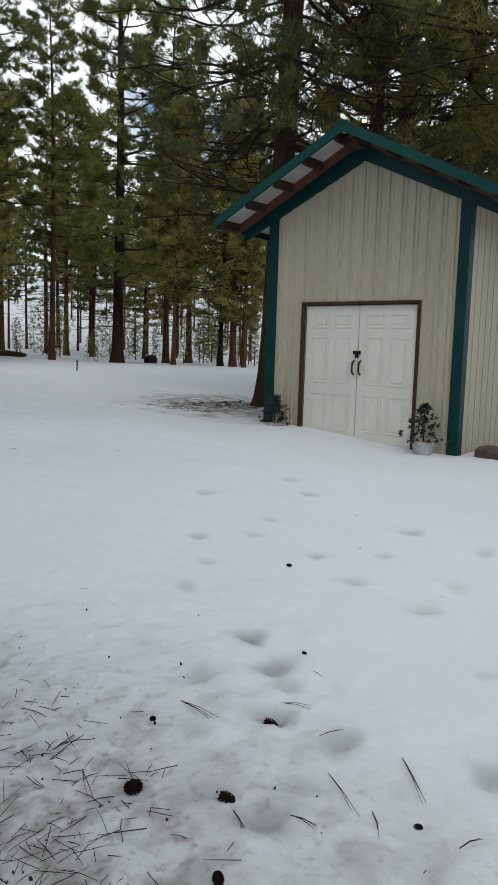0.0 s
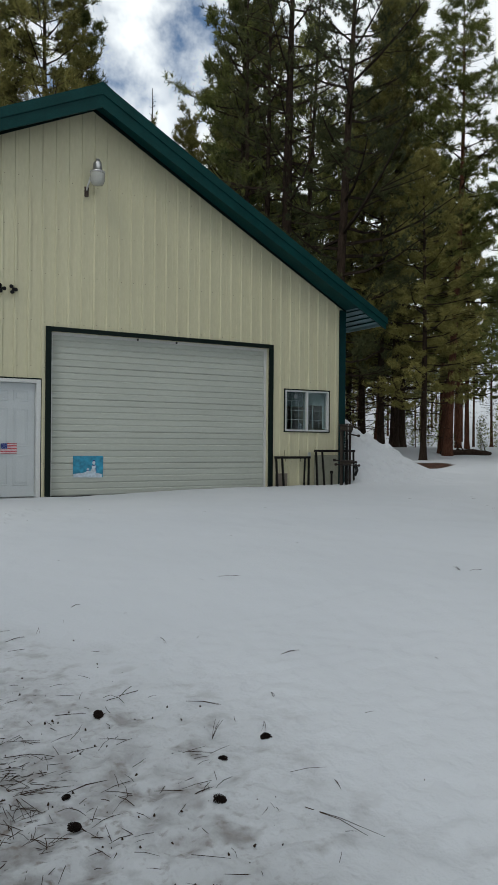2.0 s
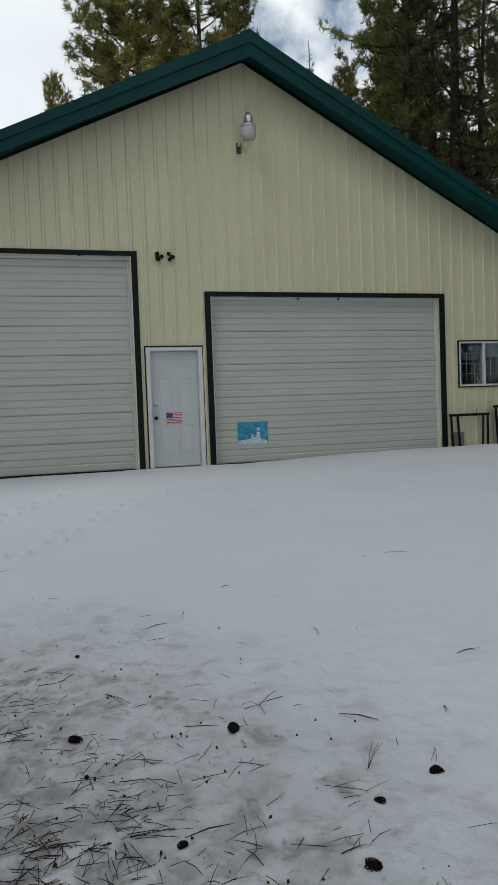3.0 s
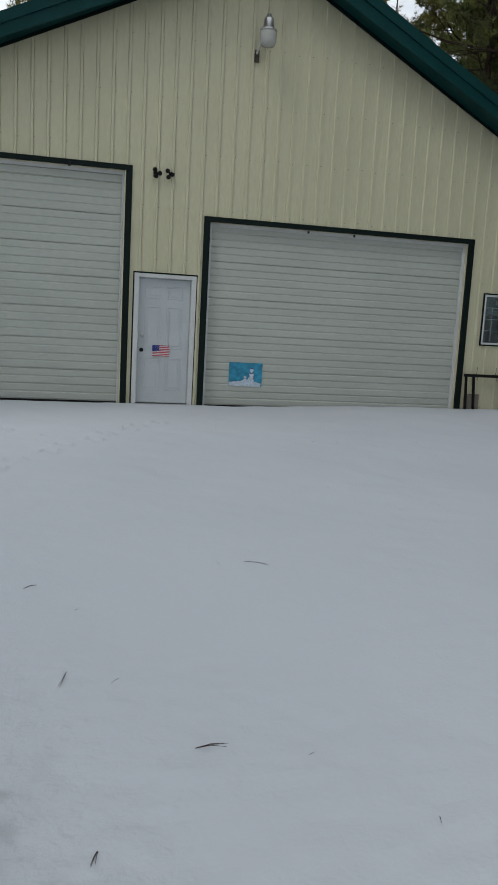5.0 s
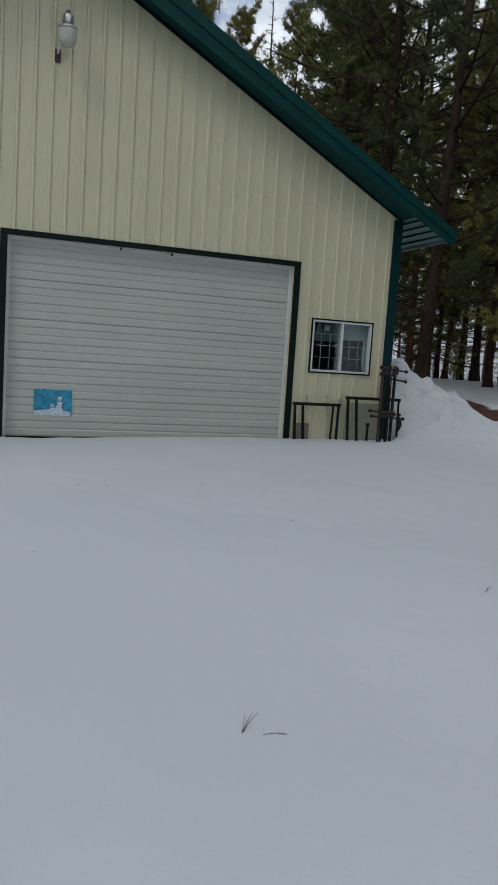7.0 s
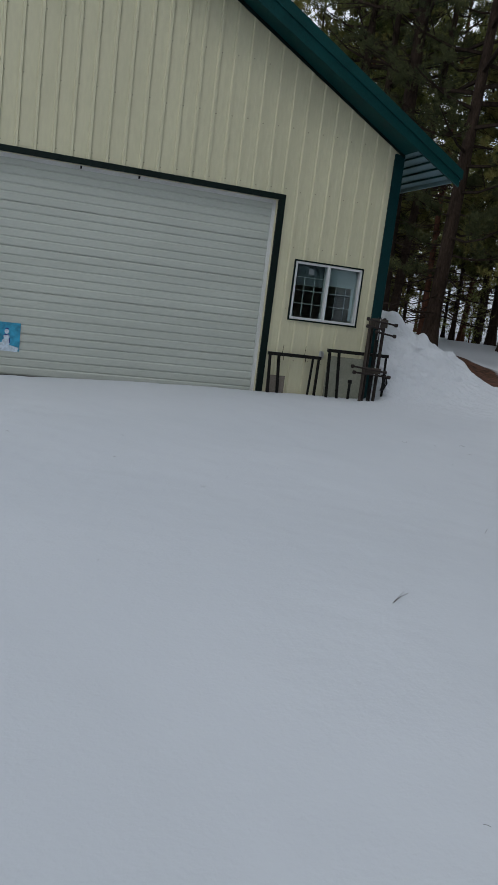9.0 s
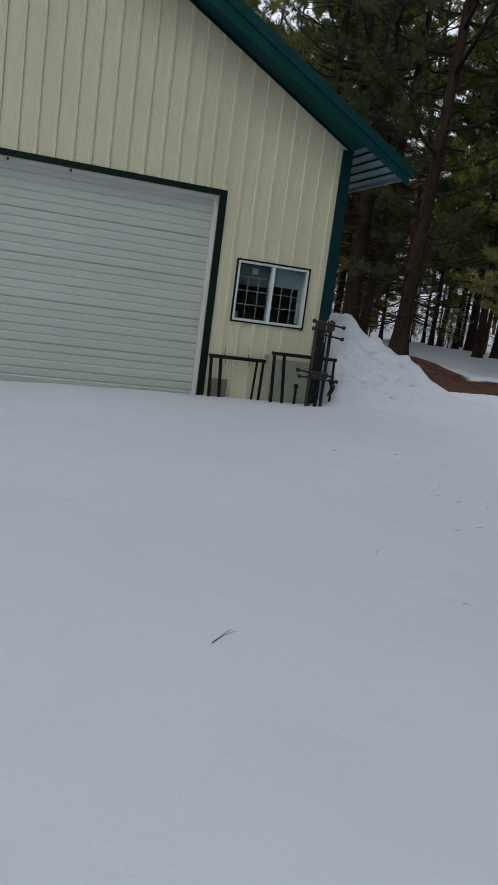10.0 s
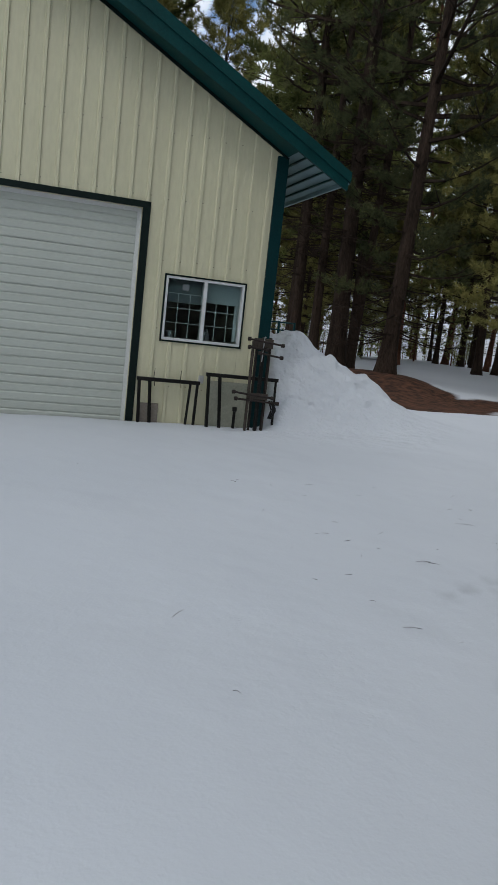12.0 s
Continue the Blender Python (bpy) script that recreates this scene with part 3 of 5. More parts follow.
def overhead_door(x0, x1, top, section, lines, label):
    d = part("overhead_door", boxes((x0, x1, 0.175, 0.19, -0.05, top)), M_ODOOR, garage, label)
    n = int(math.ceil(top / section))
    for k in range(n):
        za, zb = k * section + 0.001, min((k + 1) * section - 0.001, top)
        if zb - za < 0.04:
            continue
        # outline of one section: flat strakes with narrow grooves between
        pts = [(0.173, za)]
        step = section / lines
        for j in range(lines):
            a, b = za + j * step, min(za + (j + 1) * step, zb)
            if a >= zb:
                break
            face = 0.130 if j % 2 == 0 else 0.136
            pts += [(face + 0.009, a + 0.002), (face, a + 0.022), (face, b - 0.016), (face + 0.009, b - 0.002)]
        pts.append((0.173, zb))
        bm = bmesh.new()
        prism(bm, pts, "x", x0 + 0.045, x1 - 0.045)
        part("section", bm, M_ODOOR, d)
    for a, b in ((x0, x0 + 0.05), (x1 - 0.05, x1)):
        part("weather_strip", boxes((a, b, 0.098, 0.130, -0.05, top)), M_WHITE, d, "pale vinyl stop strip")
    part("weather_strip", boxes((x0 + 0.05, x1 - 0.05, 0.098, 0.130, top - 0.05, top)), M_WHITE, d, "pale vinyl stop strip")
    part("bottom_seal", boxes((x0 + 0.045, x1 - 0.045, 0.125, 0.172, -0.045, 0.0)), M_BLACK, d, "black rubber seal")
    opening_trim(x0, x1, top, 0.10, d, M_DKTRIM)
    return d


door_l = overhead_door(*ODOOR_L, 0.49, 4, "tall closed pale grey sectional garage door")
door_r = overhead_door(*ODOOR_R, 0.585, 5, "wide closed pale grey sectional garage door")
for x in (1.75, 2.55):
    part("door_clip", boxes((x - 0.012, x + 0.012, 0.03, 0.07, 2.895, 2.93)), M_BLACK, door_r)
part("door_clip", boxes((-2.12, -2.08, -0.06, 0.0, 3.58, 3.66)), M_BLACK, door_l)


def panel_door(x0, x1, z0, z1, y, mat, parent, name="door_leaf"):
    """A flush leaf with six raised panels, each in a moulded frame."""
    leaf = part(name, boxes((x0, x1, y, y + 0.04, z0, z1), bevel=0.004), mat, parent)
    w, h = x1 - x0, z1 - z0
    cols = ((x0 + 0.13 * w, x0 + 0.45 * w), (x0 + 0.55 * w, x0 + 0.87 * w))
    rows = ((0.10, 0.37), (0.44, 0.78), (0.84, 0.94))
    for a, b in cols:
        for r0, r1 in rows:
            za, zb = z0 + r0 * h, z0 + r1 * h
            f = 0.022
            bm = bmesh.new()
            for q in ((a, b, y - 0.008, y, za, za + f), (a, b, y - 0.008, y, zb - f, zb), (a, a + f, y - 0.008, y, za + f, zb - f), (b - f, b, y - 0.008, y, za + f, zb - f)):
                box(bm, *q, bevel=0.003)
            box(bm, a + 0.05, b - 0.05, y - 0.006, y, za + 0.05, zb - 0.05, bevel=0.005)
            part("door_panel", bm, mat, leaf)
    return leaf


# man door
man = part("entry_door", boxes((MDOOR[0], MDOOR[1], 0.135, 0.15, 0, MDOOR[2])), M_MDOOR, garage, "pale grey six-panel steel door")
panel_door(MDOOR[0] + 0.03, MDOOR[1] - 0.03, 0.015, MDOOR[2] - 0.03, 0.075, M_MDOOR, man)
for q in ((MDOOR[0] - 0.05, MDOOR[0] + 0.028, -0.03, 0.12, -0.1, MDOOR[2]), (MDOOR[1] - 0.028, MDOOR[1] + 0.05, -0.03, 0.12, -0.1, MDOOR[2]),
          (MDOOR[0] - 0.05, MDOOR[1] + 0.05, -0.032, 0.12, MDOOR[2] - 0.028, MDOOR[2] + 0.035)):
    part("door_frame", boxes(q, bevel=0.008), M_WHITE, man, "white wooden brick mould")
for q in ((MDOOR[0] - 0.07, MDOOR[0] - 0.052, -0.025, 0, -0.1, MDOOR[2] + 0.04), (MDOOR[1] + 0.052, MDOOR[1] + 0.062, -0.025, 0, -0.1, MDOOR[2] + 0.04),
          (MDOOR[0] - 0.07, MDOOR[1] + 0.062, -0.027, 0, MDOOR[2] + 0.038, MDOOR[2] + 0.06)):
    part("j_trim", boxes(q), M_DKTRIM, man)
part("threshold", boxes((MDOOR[0] - 0.05, MDOOR[1] + 0.05, -0.06, 0.12, -0.06, 0.0), bevel=0.006), M_CHROME, man)
for z, mat in ((1.10, M_CHROME), (0.86, M_BLACK)):
    bm = bmesh.new()
    lathe(bm, [(0.033, 0.0), (0.033, 0.008), (0.014, 0.012), (0.014, 0.03), (0.028, 0.036), (0.030, 0.055), (0.018, 0.066)], 14, Matrix.Translation((MDOOR[0] + 0.10, 0.074, z)) @ Matrix.Rotation(radians(90), 4, "X"))
    part("door_knob" if z < 1 else "deadbolt", bm, mat, man)

# flag on the door
fx0, fx1, fz0, fz1, fy = -0.745, -0.47, 0.77, 0.945, 0.055
flag = thing("flag", "small striped red white and blue flag on the door", "flag")
part("cloth", boxes((fx0, fx1, fy, fy + 0.004, fz0, fz1)), M_FLAGW, flag)
h = (fz1 - fz0) / 13
for k in range(0, 13, 2):
    part("stripe", boxes((fx0, fx1, fy - 0.003, fy, fz0 + k * h, fz0 + (k + 1) * h)), M_RED, flag)
canton = part("canton", boxes((fx0, fx0 + 0.4 * (fx1 - fx0), fy - 0.006, fy - 0.001, fz0 + 6 * h, fz1)), M_NAVY, flag)
for r in range(5):
    for c in range(6):
        x, z = fx0 + 0.012 + c * 0.0165, fz0 + 6.6 * h + r * 0.0175
        part("star", boxes((x - 0.002, x + 0.002, fy - 0.008, fy - 0.006, z - 0.002, z + 0.002)), M_FLAGW, canton)

# poster on the wide door
px0, px1, pz0, pz1, py = 0.548, 1.115, 0.335, 0.725, 0.118
poster = thing("poster", "blue winter poster with snow figures stuck on the garage door", "poster")
bm = boxes((px0, px1, py, py + 0.006, pz0, pz1))
part("sheet", bm, M_POSTER, poster)
bm = bmesh.new()
prism(bm, [(px0, pz0), (px1 - 0.03, pz0 - 0.01), (px1 - 0.01, pz0 + 0.05), (px1 - 0.12, pz0 + 0.075), (px0 + 0.32, pz0 + 0.11), (px0 + 0.2, pz0 + 0.085), (px0, pz0 + 0.06)], "y", py - 0.003, py)
part("printed_snow", bm, M_POSTERW, poster)
for cx, cz, r in ((0.93, 0.45, 0.055), (0.935, 0.53, 0.04), (0.935, 0.60, 0.03), (0.825, 0.43, 0.035), (0.825, 0.48, 0.026)):
    bm = bmesh.new()
    lathe(bm, [(r, 0), (r * 0.97, 0.0025)], 18, Matrix.Translation((cx, py - 0.0035 - 0.0008 * cz, cz)) @ Matrix.Rotation(radians(90), 4, "X"))
    part("printed_disc", bm, M_POSTERW, poster)
for q in ((0.905, 0.965, 0.545, 0.56), (0.915, 0.957, 0.628, 0.65), (0.97, 0.985, 0.44, 0.51), (0.80, 0.85, 0.452, 0.46)):
    part("printed_mark", boxes((q[0], q[1], py - 0.0095, py - 0.0065, q[2], q[3])), M_NAVY, poster)

# window
win = part("window", boxes((WINDOW[0] - 0.025, WINDOW[1] + 0.025, -0.028, 0.0, WINDOW[2] - 0.025, WINDOW[2] - 0.003), (WINDOW[0] - 0.025, WINDOW[1] + 0.025, -0.028, 0.0, WINDOW[3] + 0.003, WINDOW[3] + 0.025),
                           (WINDOW[0] - 0.025, WINDOW[0] - 0.003, -0.026, 0.0, WINDOW[2] - 0.003, WINDOW[3] + 0.003), (WINDOW[1] + 0.003, WINDOW[1] + 0.025, -0.026, 0.0, WINDOW[2] - 0.003, WINDOW[3] + 0.003)), M_DKTRIM, garage, "white vinyl sliding window with grilles")
wa, wb, wc, wd = WINDOW
mid = (wa + wb) / 2
bm = boxes((wa, wb, -0.02, 0.1, wc, wc + 0.034), (wa, wb, -0.02, 0.1, wd - 0.030, wd), (wa, wa + 0.030, -0.022, 0.1, wc + 0.034, wd - 0.030), (wb - 0.030, wb, -0.022, 0.1, wc + 0.034, wd - 0.030), (mid - 0.022, mid + 0.022, -0.022, 0.1, wc + 0.034, wd - 0.030))
part("frame", bm, M_WHITE, win, "white vinyl frame")
for a, b, y, nx in ((wa + 0.030, mid - 0.022, 0.03, 3), (mid + 0.022, wb - 0.030, 0.05, 3)):
    pane = part("pane", boxes((a, b, y, y + 0.005, wc + 0.034, wd - 0.030)), M_GLASS, win)
    pane.visible_shadow = False
    bm = bmesh.new()
    for k in range(1, nx):
        x = a + (b - a) * k / nx
        box(bm, x - 0.0045, x + 0.0045, y + 0.012, y + 0.02, wc + 0.045, wd - 0.22)
    for k in range(1, 4):
        z = wc + 0.045 + (wd - wc - 0.265) * k / 3
        box(bm, a, b, y + 0.0121, y + 0.0199, z - 0.0045, z + 0.0045)
    part("grille", bm, M_BLIND, win, "thin white grille bars")
blind = thing("window_blind", "white roller blind half way down inside the window", "blind")
part("fabric", boxes((mid + 0.02, wb - 0.02, 0.105, 0.112, wd - 0.30, wd + 0.02)), M_BLIND, blind)
# left pane: dim grey sheet behind its upper part
part("fabric", boxes((wa + 0.02, mid - 0.02, 0.115, 0.122, wd - 0.34, wd + 0.02)), M_DIMGREY, blind, "dim grey sheet behind the left pane")
part("side_cord", boxes((wb - 0.085, wb - 0.035, 0.105, 0.112, wc + 0.06, wd - 0.30)), M_BLIND, blind)
part("sticker", boxes((wa + 0.24, wa + 0.33, 0.024, 0.028, wd - 0.17, wd - 0.09)), M_DIMGREY, win, "small square sticker")
shelf = thing("workbench", "cluttered workbench behind the garage window", "workbench")
part("bench_top", boxes((4.6, 6.35, 0.45, 1.0, 1.16, 1.2)), M_OLDWOOD, shelf)
for x in (4.65, 6.3):
    part("bench_leg", boxes((x - 0.04, x + 0.04, 0.5, 0.58, -0.03, 1.16)), M_OLDWOOD, shelf)
jar = thing("plastic_bottle", "white plastic bottle standing on the workbench", "bottle", pose(5.78, 0.55, 1.2))
bm = bmesh.new()
lathe(bm, [(0.05, 0), (0.055, 0.02), (0.055, 0.16), (0.025, 0.2), (0.025, 0.24)], 14)
part("body", bm, M_WHITE, jar)
tank = thing("storage_tin", "pale storage tin standing on the workbench", "tin", pose(5.25, 0.6, 1.2))
bm = bmesh.new()
lathe(bm, [(0.07, 0), (0.07, 0.14), (0.074, 0.145), (0.074, 0.165), (0.03, 0.17)], 16)
part("body", bm, M_CHROME, tank)

# wall lamp
lamp = thing("yard_light", "wall-mounted yard light with metal cap and frosted globe", "lamp", pose(0.80, -0.36, 5.53))
bm = bmesh.new()
lathe(bm, [(0.04, 0.0), (0.10, 0.02), (0.125, 0.08), (0.13, 0.2), (0.125, 0.22)], 20)
part("globe", bm, M_GLOBE, lamp, "frosted ribbed glass refractor", True)
bm = bmesh.new()
lathe(bm, [(0.135, 0.22), (0.135, 0.245), (0.085, 0.27), (0.075, 0.40), (0.06, 0.42), (0.035, 0.425), (0.035, 0.47), (0.02, 0.475)], 18)
part("ballast_housing", bm, M_CHROME, lamp, "bare metal ballast housing", True)
bm = bmesh.new()
rod(bm, (-0.0, 0.0, 0.24), (-0.06, 0.20, 0.20), 0.018)
rod(bm, (-0.06, 0.20, 0.20), (-0.09, 0.34, 0.0), 0.018)
part("arm", bm, M_GALV, lamp)
part("wall_plate", boxes((-0.13, -0.05, 0.33, 0.36, -0.12, 0.06), bevel=0.005), M_STONE, lamp)
# two small floodlights over the man door
for x, turn in ((-0.80, 25), (-0.56, -25)):
    f = thing("floodlight", "small black twin-head floodlight on the siding", "light", pose(x, 0, 3.6), group="floodlights")
    part("base", boxes((-0.03, 0.03, -0.05, 0, -0.03, 0.03), bevel=0.005), M_BLACK, f)
    for dx, dz in ((-0.035, 0.045), (0.04, -0.005), (-0.02, -0.05)):
        bm = bmesh.new()
        lathe(bm, [(0.016, 0), (0.030, 0.025), (0.034, 0.065), (0.022, 0.07)], 12, Matrix.Translation((dx, -0.05, dz)) @ Matrix.Rotation(radians(turn), 4, "Z") @ Matrix.Rotation(radians(100), 4, "X"))
        part("head", bm, M_BLACK, f)
outlet = thing("outlet_box", "grey weatherproof outlet box on the siding", "outlet", pose(5.63, 0, 0.74))
part("box", boxes((-0.035, 0.035, -0.05, 0, -0.055, 0.055), bevel=0.006), M_CHROME, outlet)


# steel racks under the window
def steel_rack(x0, x1, y, top, legs, hooks, label):
    r = thing("steel_rack", label, "rack", pose(0, 0, 0), group="steel racks")
    part("top_rail", boxes((x0, x1, y - 0.03, y + 0.03, top - 0.05, top), bevel=0.004), M_STEEL, r)
    for a, b in legs:
        bm = bmesh.new()
        rod(bm, (a, y, top - 0.05), (b, y - 0.02, -0.15), 0.024, None, 4)
        part("leg", bm, M_STEEL, r)
    for x in hooks:
        bm = bmesh.new()
        rod(bm, (x, y, top), (x + 0.008, y, top + 0.13), 0.005, 0.003, 6)
        rod(bm, (x, y - 0.035, top), (x + 0.01, y - 0.05, top - 0.11), 0.005, None, 6)
        part("hook", bm, M_STEEL, r)
    return r


steel_rack(4.72, 5.60, -0.10, 0.715, ((4.755, 4.79), (4.90, 4.95), (5.47, 5.43), (5.57, 5.55)), (4.95, 5.32), "low black steel rack standing against the siding")
steel_rack(5.66, 6.72, -0.18, 0.855, ((5.70, 5.74), (5.86, 5.93), (6.69, 6.70)), (), "taller black steel rack beside the corner post")
pl = thing("metal_plate", "dull grey-brown plate leaning on the siding", "plate", pose(4.93, -0.06, 0.0))
part("plate", boxes((-0.17, 0.12, -0.02, 0.0, -0.1, 0.36), bevel=0.004), M_PLATE, pl)
sheet = thing("metal_sheet", "dull olive-grey sheet leaning on the siding behind the rack", "sheet", pose(6.04, -0.055, 0))
part("sheet", boxes((-0.31, 0.33, -0.012, 0.0, -0.1, 0.74), bevel=0.003), M_SHEET, sheet)
stub = thing("pipe_stub", "short black pipe standing in the snow", "pipe", pose(6.13, -0.15, 0))
bm = bmesh.new()
lathe(bm, [(0.022, -0.1), (0.022, 0.34), (0.034, 0.345), (0.034, 0.40), (0.02, 0.405)], 10)
part("tube", bm, M_STEEL, stub)

# bundle of uprights with peg arms at the corner
bun = thing("peg_rack", "weathered upright rack with rusty steel peg arms", "rack", pose(6.38, -0.32, 0))
for dx, dy, w, mat in ((-0.13, 0, 0.014, M_OLDWOOD), (-0.06, 0.05, 0.012, M_RUST), (0.02, -0.0, 0.022, M_STEEL), (0.12, 0.02, 0.016, M_RUST)):
    part("upright", boxes((dx - w, dx + w, dy - 0.03, dy + 0.03, -0.2, 1.36 + 0.06 * (dx > 0)), bevel=0.005), mat, bun)
part("clamp_plate", boxes((-0.14, 0.14, -0.065, -0.035, 1.27, 1.40), bevel=0.006), M_OLDWOOD, bun, "weathered wooden clamp board")
part("clamp_plate", boxes((-0.14, 0.14, -0.065, -0.035, 0.55, 0.64), bevel=0.006), M_OLDWOOD, bun, "weathered wooden clamp board")
for z, x0, x1, tilt in ((1.38, -0.22, 0.27, -0.05), (1.27, -0.21, 0.05, -0.02), (1.20, -0.05, 0.27, -0.04), (0.64, -0.37, 0.2, -0.05), (0.55, -0.33, 0.28, -0.03)):
    bm = bmesh.new()
    rod(bm, (x0, -0.09, z), (x1, -0.09, z + tilt), 0.014)
    for x, dz in ((x0, 0), (x1, tilt)):
        rod(bm, (x - 0.02, -0.09, z + dz), (x + 0.02, -0.09, z + dz), 0.028, None, 8)
    part("peg_arm", bm, M_RUST, bun)
bm = bmesh.new()
rod(bm, (0.0, -0.075, 1.42), (-0.01, -0.075, 1.08), 0.008, None, 6)
rod(bm, (0.02, -0.075, 1.42), (0.0, -0.075, 1.42), 0.008, None, 6)
part("rope", bm, M_POT, bun, "pale rope tied round the top")
for k in range(3):
    bm = bmesh.new()
    pts = [(0.17 + 0.03 * k, -0.06, 0.55), (0.21 + 0.03 * k, -0.08, 0.42), (0.17 + 0.02 * k, -0.08, 0.30)]
    for a, b in zip(pts, pts[1:]):
        rod(bm, a, b, 0.012, None, 6)
    part("cable_loop", bm, M_BLACK, bun)

# ---- shed ----
S_DIR = Vector((-0.657, -2.84, 0)).normalized()
shed_m = Matrix.Translation((6.41, -9.305, -0.30)) @ Matrix.Rotation(math.atan2(S_DIR.y, S_DIR.x), 4, "Z")
# in the shed's own frame x runs along its front, y goes into it, z from its floor
shed = thing("shed", "tan board-sided shed with teal roof and white double doors", "shed", shed_m)
SW0, SW1, SRX, SRZ, SS, SFR, SBK = -0.12, 3.06, 1.48, 4.32, 0.49, -0.6, 4.2


def shed_roof(x):
    return SRZ - SS * abs(x - SRX)


D0, D1, DT = 0.57, 2.40, 2.01
sfront = None
for a, b, low in ((D0, SRX, DT), (SRX, D1, DT), (SW0, D0, -0.2), (D1, SW1, -0.2)):
    bm = bmesh.new()
    prism(bm, [(a, low), (b, low), (b, shed_roof(b) - 0.13), (a, shed_roof(a) - 0.13)], "y", 0, 0.1)
    sfront = part("wall_board", bm, M_TAN, shed)
for x0, x1 in ((SW0, SW0 + 0.1), (SW1 - 0.1, SW1)):
    part("wall_side", boxes((x0, x1, 0.1, 3.6, -0.2, shed_roof(x0) - 0.15)), M_TAN, shed)
bm = bmesh.new()
prism(bm, [(SW0, -0.2), (SW1, -0.2), (SW1, shed_roof(SW1) - 0.13), (SRX, SRZ - 0.13), (SW0, shed_roof(SW0) - 0.13)], "y", 3.6, 3.7)
part("wall_back", bm, M_TAN, shed)
# battens and shallow board ribs
for k in range(15):
    x = SW0 + 0.22 + k * 0.197
    low = DT + 0.06 if D0 - 0.09 < x < D1 + 0.09 else -0.2
    for dx, w, pr in ((0, 0.014, 0.021), (0.07, 0.009, 0.006 + 0.004 * (k % 3))):
        bm = bmesh.new()
        top = shed_roof(x + dx) - 0.28
        prism(bm, [(x + dx - w * 1.8, 0), (x + dx - w, -pr), (x + dx + w, -pr), (x + dx + w * 1.8, 0)], "z", low, top)
        part("batten", bm, M_TAN, shed)
for k in range(16):
    y = 0.3 + k * 0.2
    part("batten", boxes((SW1, SW1 + 0.007, y - 0.012, y + 0.012, -0.2, shed_roof(SW1) - 0.2)), M_TAN, shed)
for x0, x1 in ((SW0 - 0.03, 0.02), (2.93, SW1 + 0.02)):
    part("corner_trim", boxes((x0, x1, -0.03, 0.12, -0.2, shed_roof((x0 + x1) / 2) - 0.2), bevel=0.006), M_POSTTEAL, shed)
for side in (-1, 1):
    e = SRX + side * 2.18
    ze = shed_roof(e)
    bm = bmesh.new()
    prism(bm, [(SRX, SRZ), (e, ze), (e, ze - 0.03), (SRX, SRZ - 0.03)], "y", SFR, SBK)
    part("roof_slope", bm, M_GALV, shed, "bare metal roof sheet, teal on top")
    bm = bmesh.new()
    prism(bm, [(SRX, SRZ + 0.012), (e + 0.02 * side, ze + 0.012), (e + 0.02 * side, ze + 0.002), (SRX, SRZ + 0.002)], "y", SFR - 0.02, SBK)
    part("roof_skin", bm, M_TEAL, shed)
    bm = bmesh.new()
    prism(bm, [(SRX, SRZ + 0.03), (e + 0.03 * side, ze + 0.03), (e + 0.03 * side, ze - 0.10), (SRX, SRZ - 0.10)], "y", SFR - 0.04, SFR)
    part("rake_fascia", bm, M_TEAL, shed)
    # rafter against the wall
    bm = bmesh.new()
    prism(bm, [(SRX, SRZ - 0.03), (e - side * 0.1, shed_roof(e - side * 0.1) - 0.03), (e - side * 0.1, shed_roof(e - side * 0.1) - 0.28), (SRX, SRZ - 0.35)], "y", -0.07, -0.002)
    part("barge_rafter", bm, M_POSTTEAL, shed)
    bm = bmesh.new()
    prism(bm, [(SRX, SRZ - 0.032), (e, ze - 0.032), (e, ze - 0.13), (SRX, SRZ - 0.13)], "y", -0.17, -0.075)
    part("inner_rafter", bm, M_REDWOOD, shed, "red-brown bare lumber rafter")
    for k in range(5):
        x = SRX + side * (0.12 + 0.5 * k)
        bm = bmesh.new()
        prism(bm, [(x - 0.03, shed_roof(x - 0.03) - 0.032), (x + 0.03, shed_roof(x + 0.03) - 0.032), (x + 0.03, shed_roof(x) - 0.14), (x - 0.03, shed_roof(x) - 0.14)], "y", SFR, -0.17)
        part("lookout", bm, M_BROWN, shed, "dark brown lumber lookout")
    part("eave_fascia", boxes((min(e, e + side * 0.03), max(e, e + side * 0.03), SFR, SBK, ze - 0.12, ze + 0.01)), M_TEAL, shed)
    for k in range(20):
        y = SFR + 0.1 + k * 0.23
        bm = bmesh.new()
        prism(bm, [(SRX, SRZ + 0.012), (e, ze + 0.012), (e, ze + 0.03), (SRX, SRZ + 0.03)], "y", y, y + 0.03)
        part("roof_rib", bm, M_TEAL, shed)
bm = bmesh.new()
prism(bm, [(SRX - 0.16, shed_roof(SRX - 0.16) + 0.035), (SRX, SRZ + 0.05), (SRX + 0.16, shed_roof(SRX + 0.16) + 0.035), (SRX, SRZ + 0.015)], "y", SFR - 0.05, SBK)
part("ridge_cap", bm, M_TEAL, shed)
part("peak_block", boxes((SRX - 0.11, SRX + 0.11, -0.42, -0.17, SRZ - 0.24, SRZ - 0.06), bevel=0.01), M_BROWN, shed)
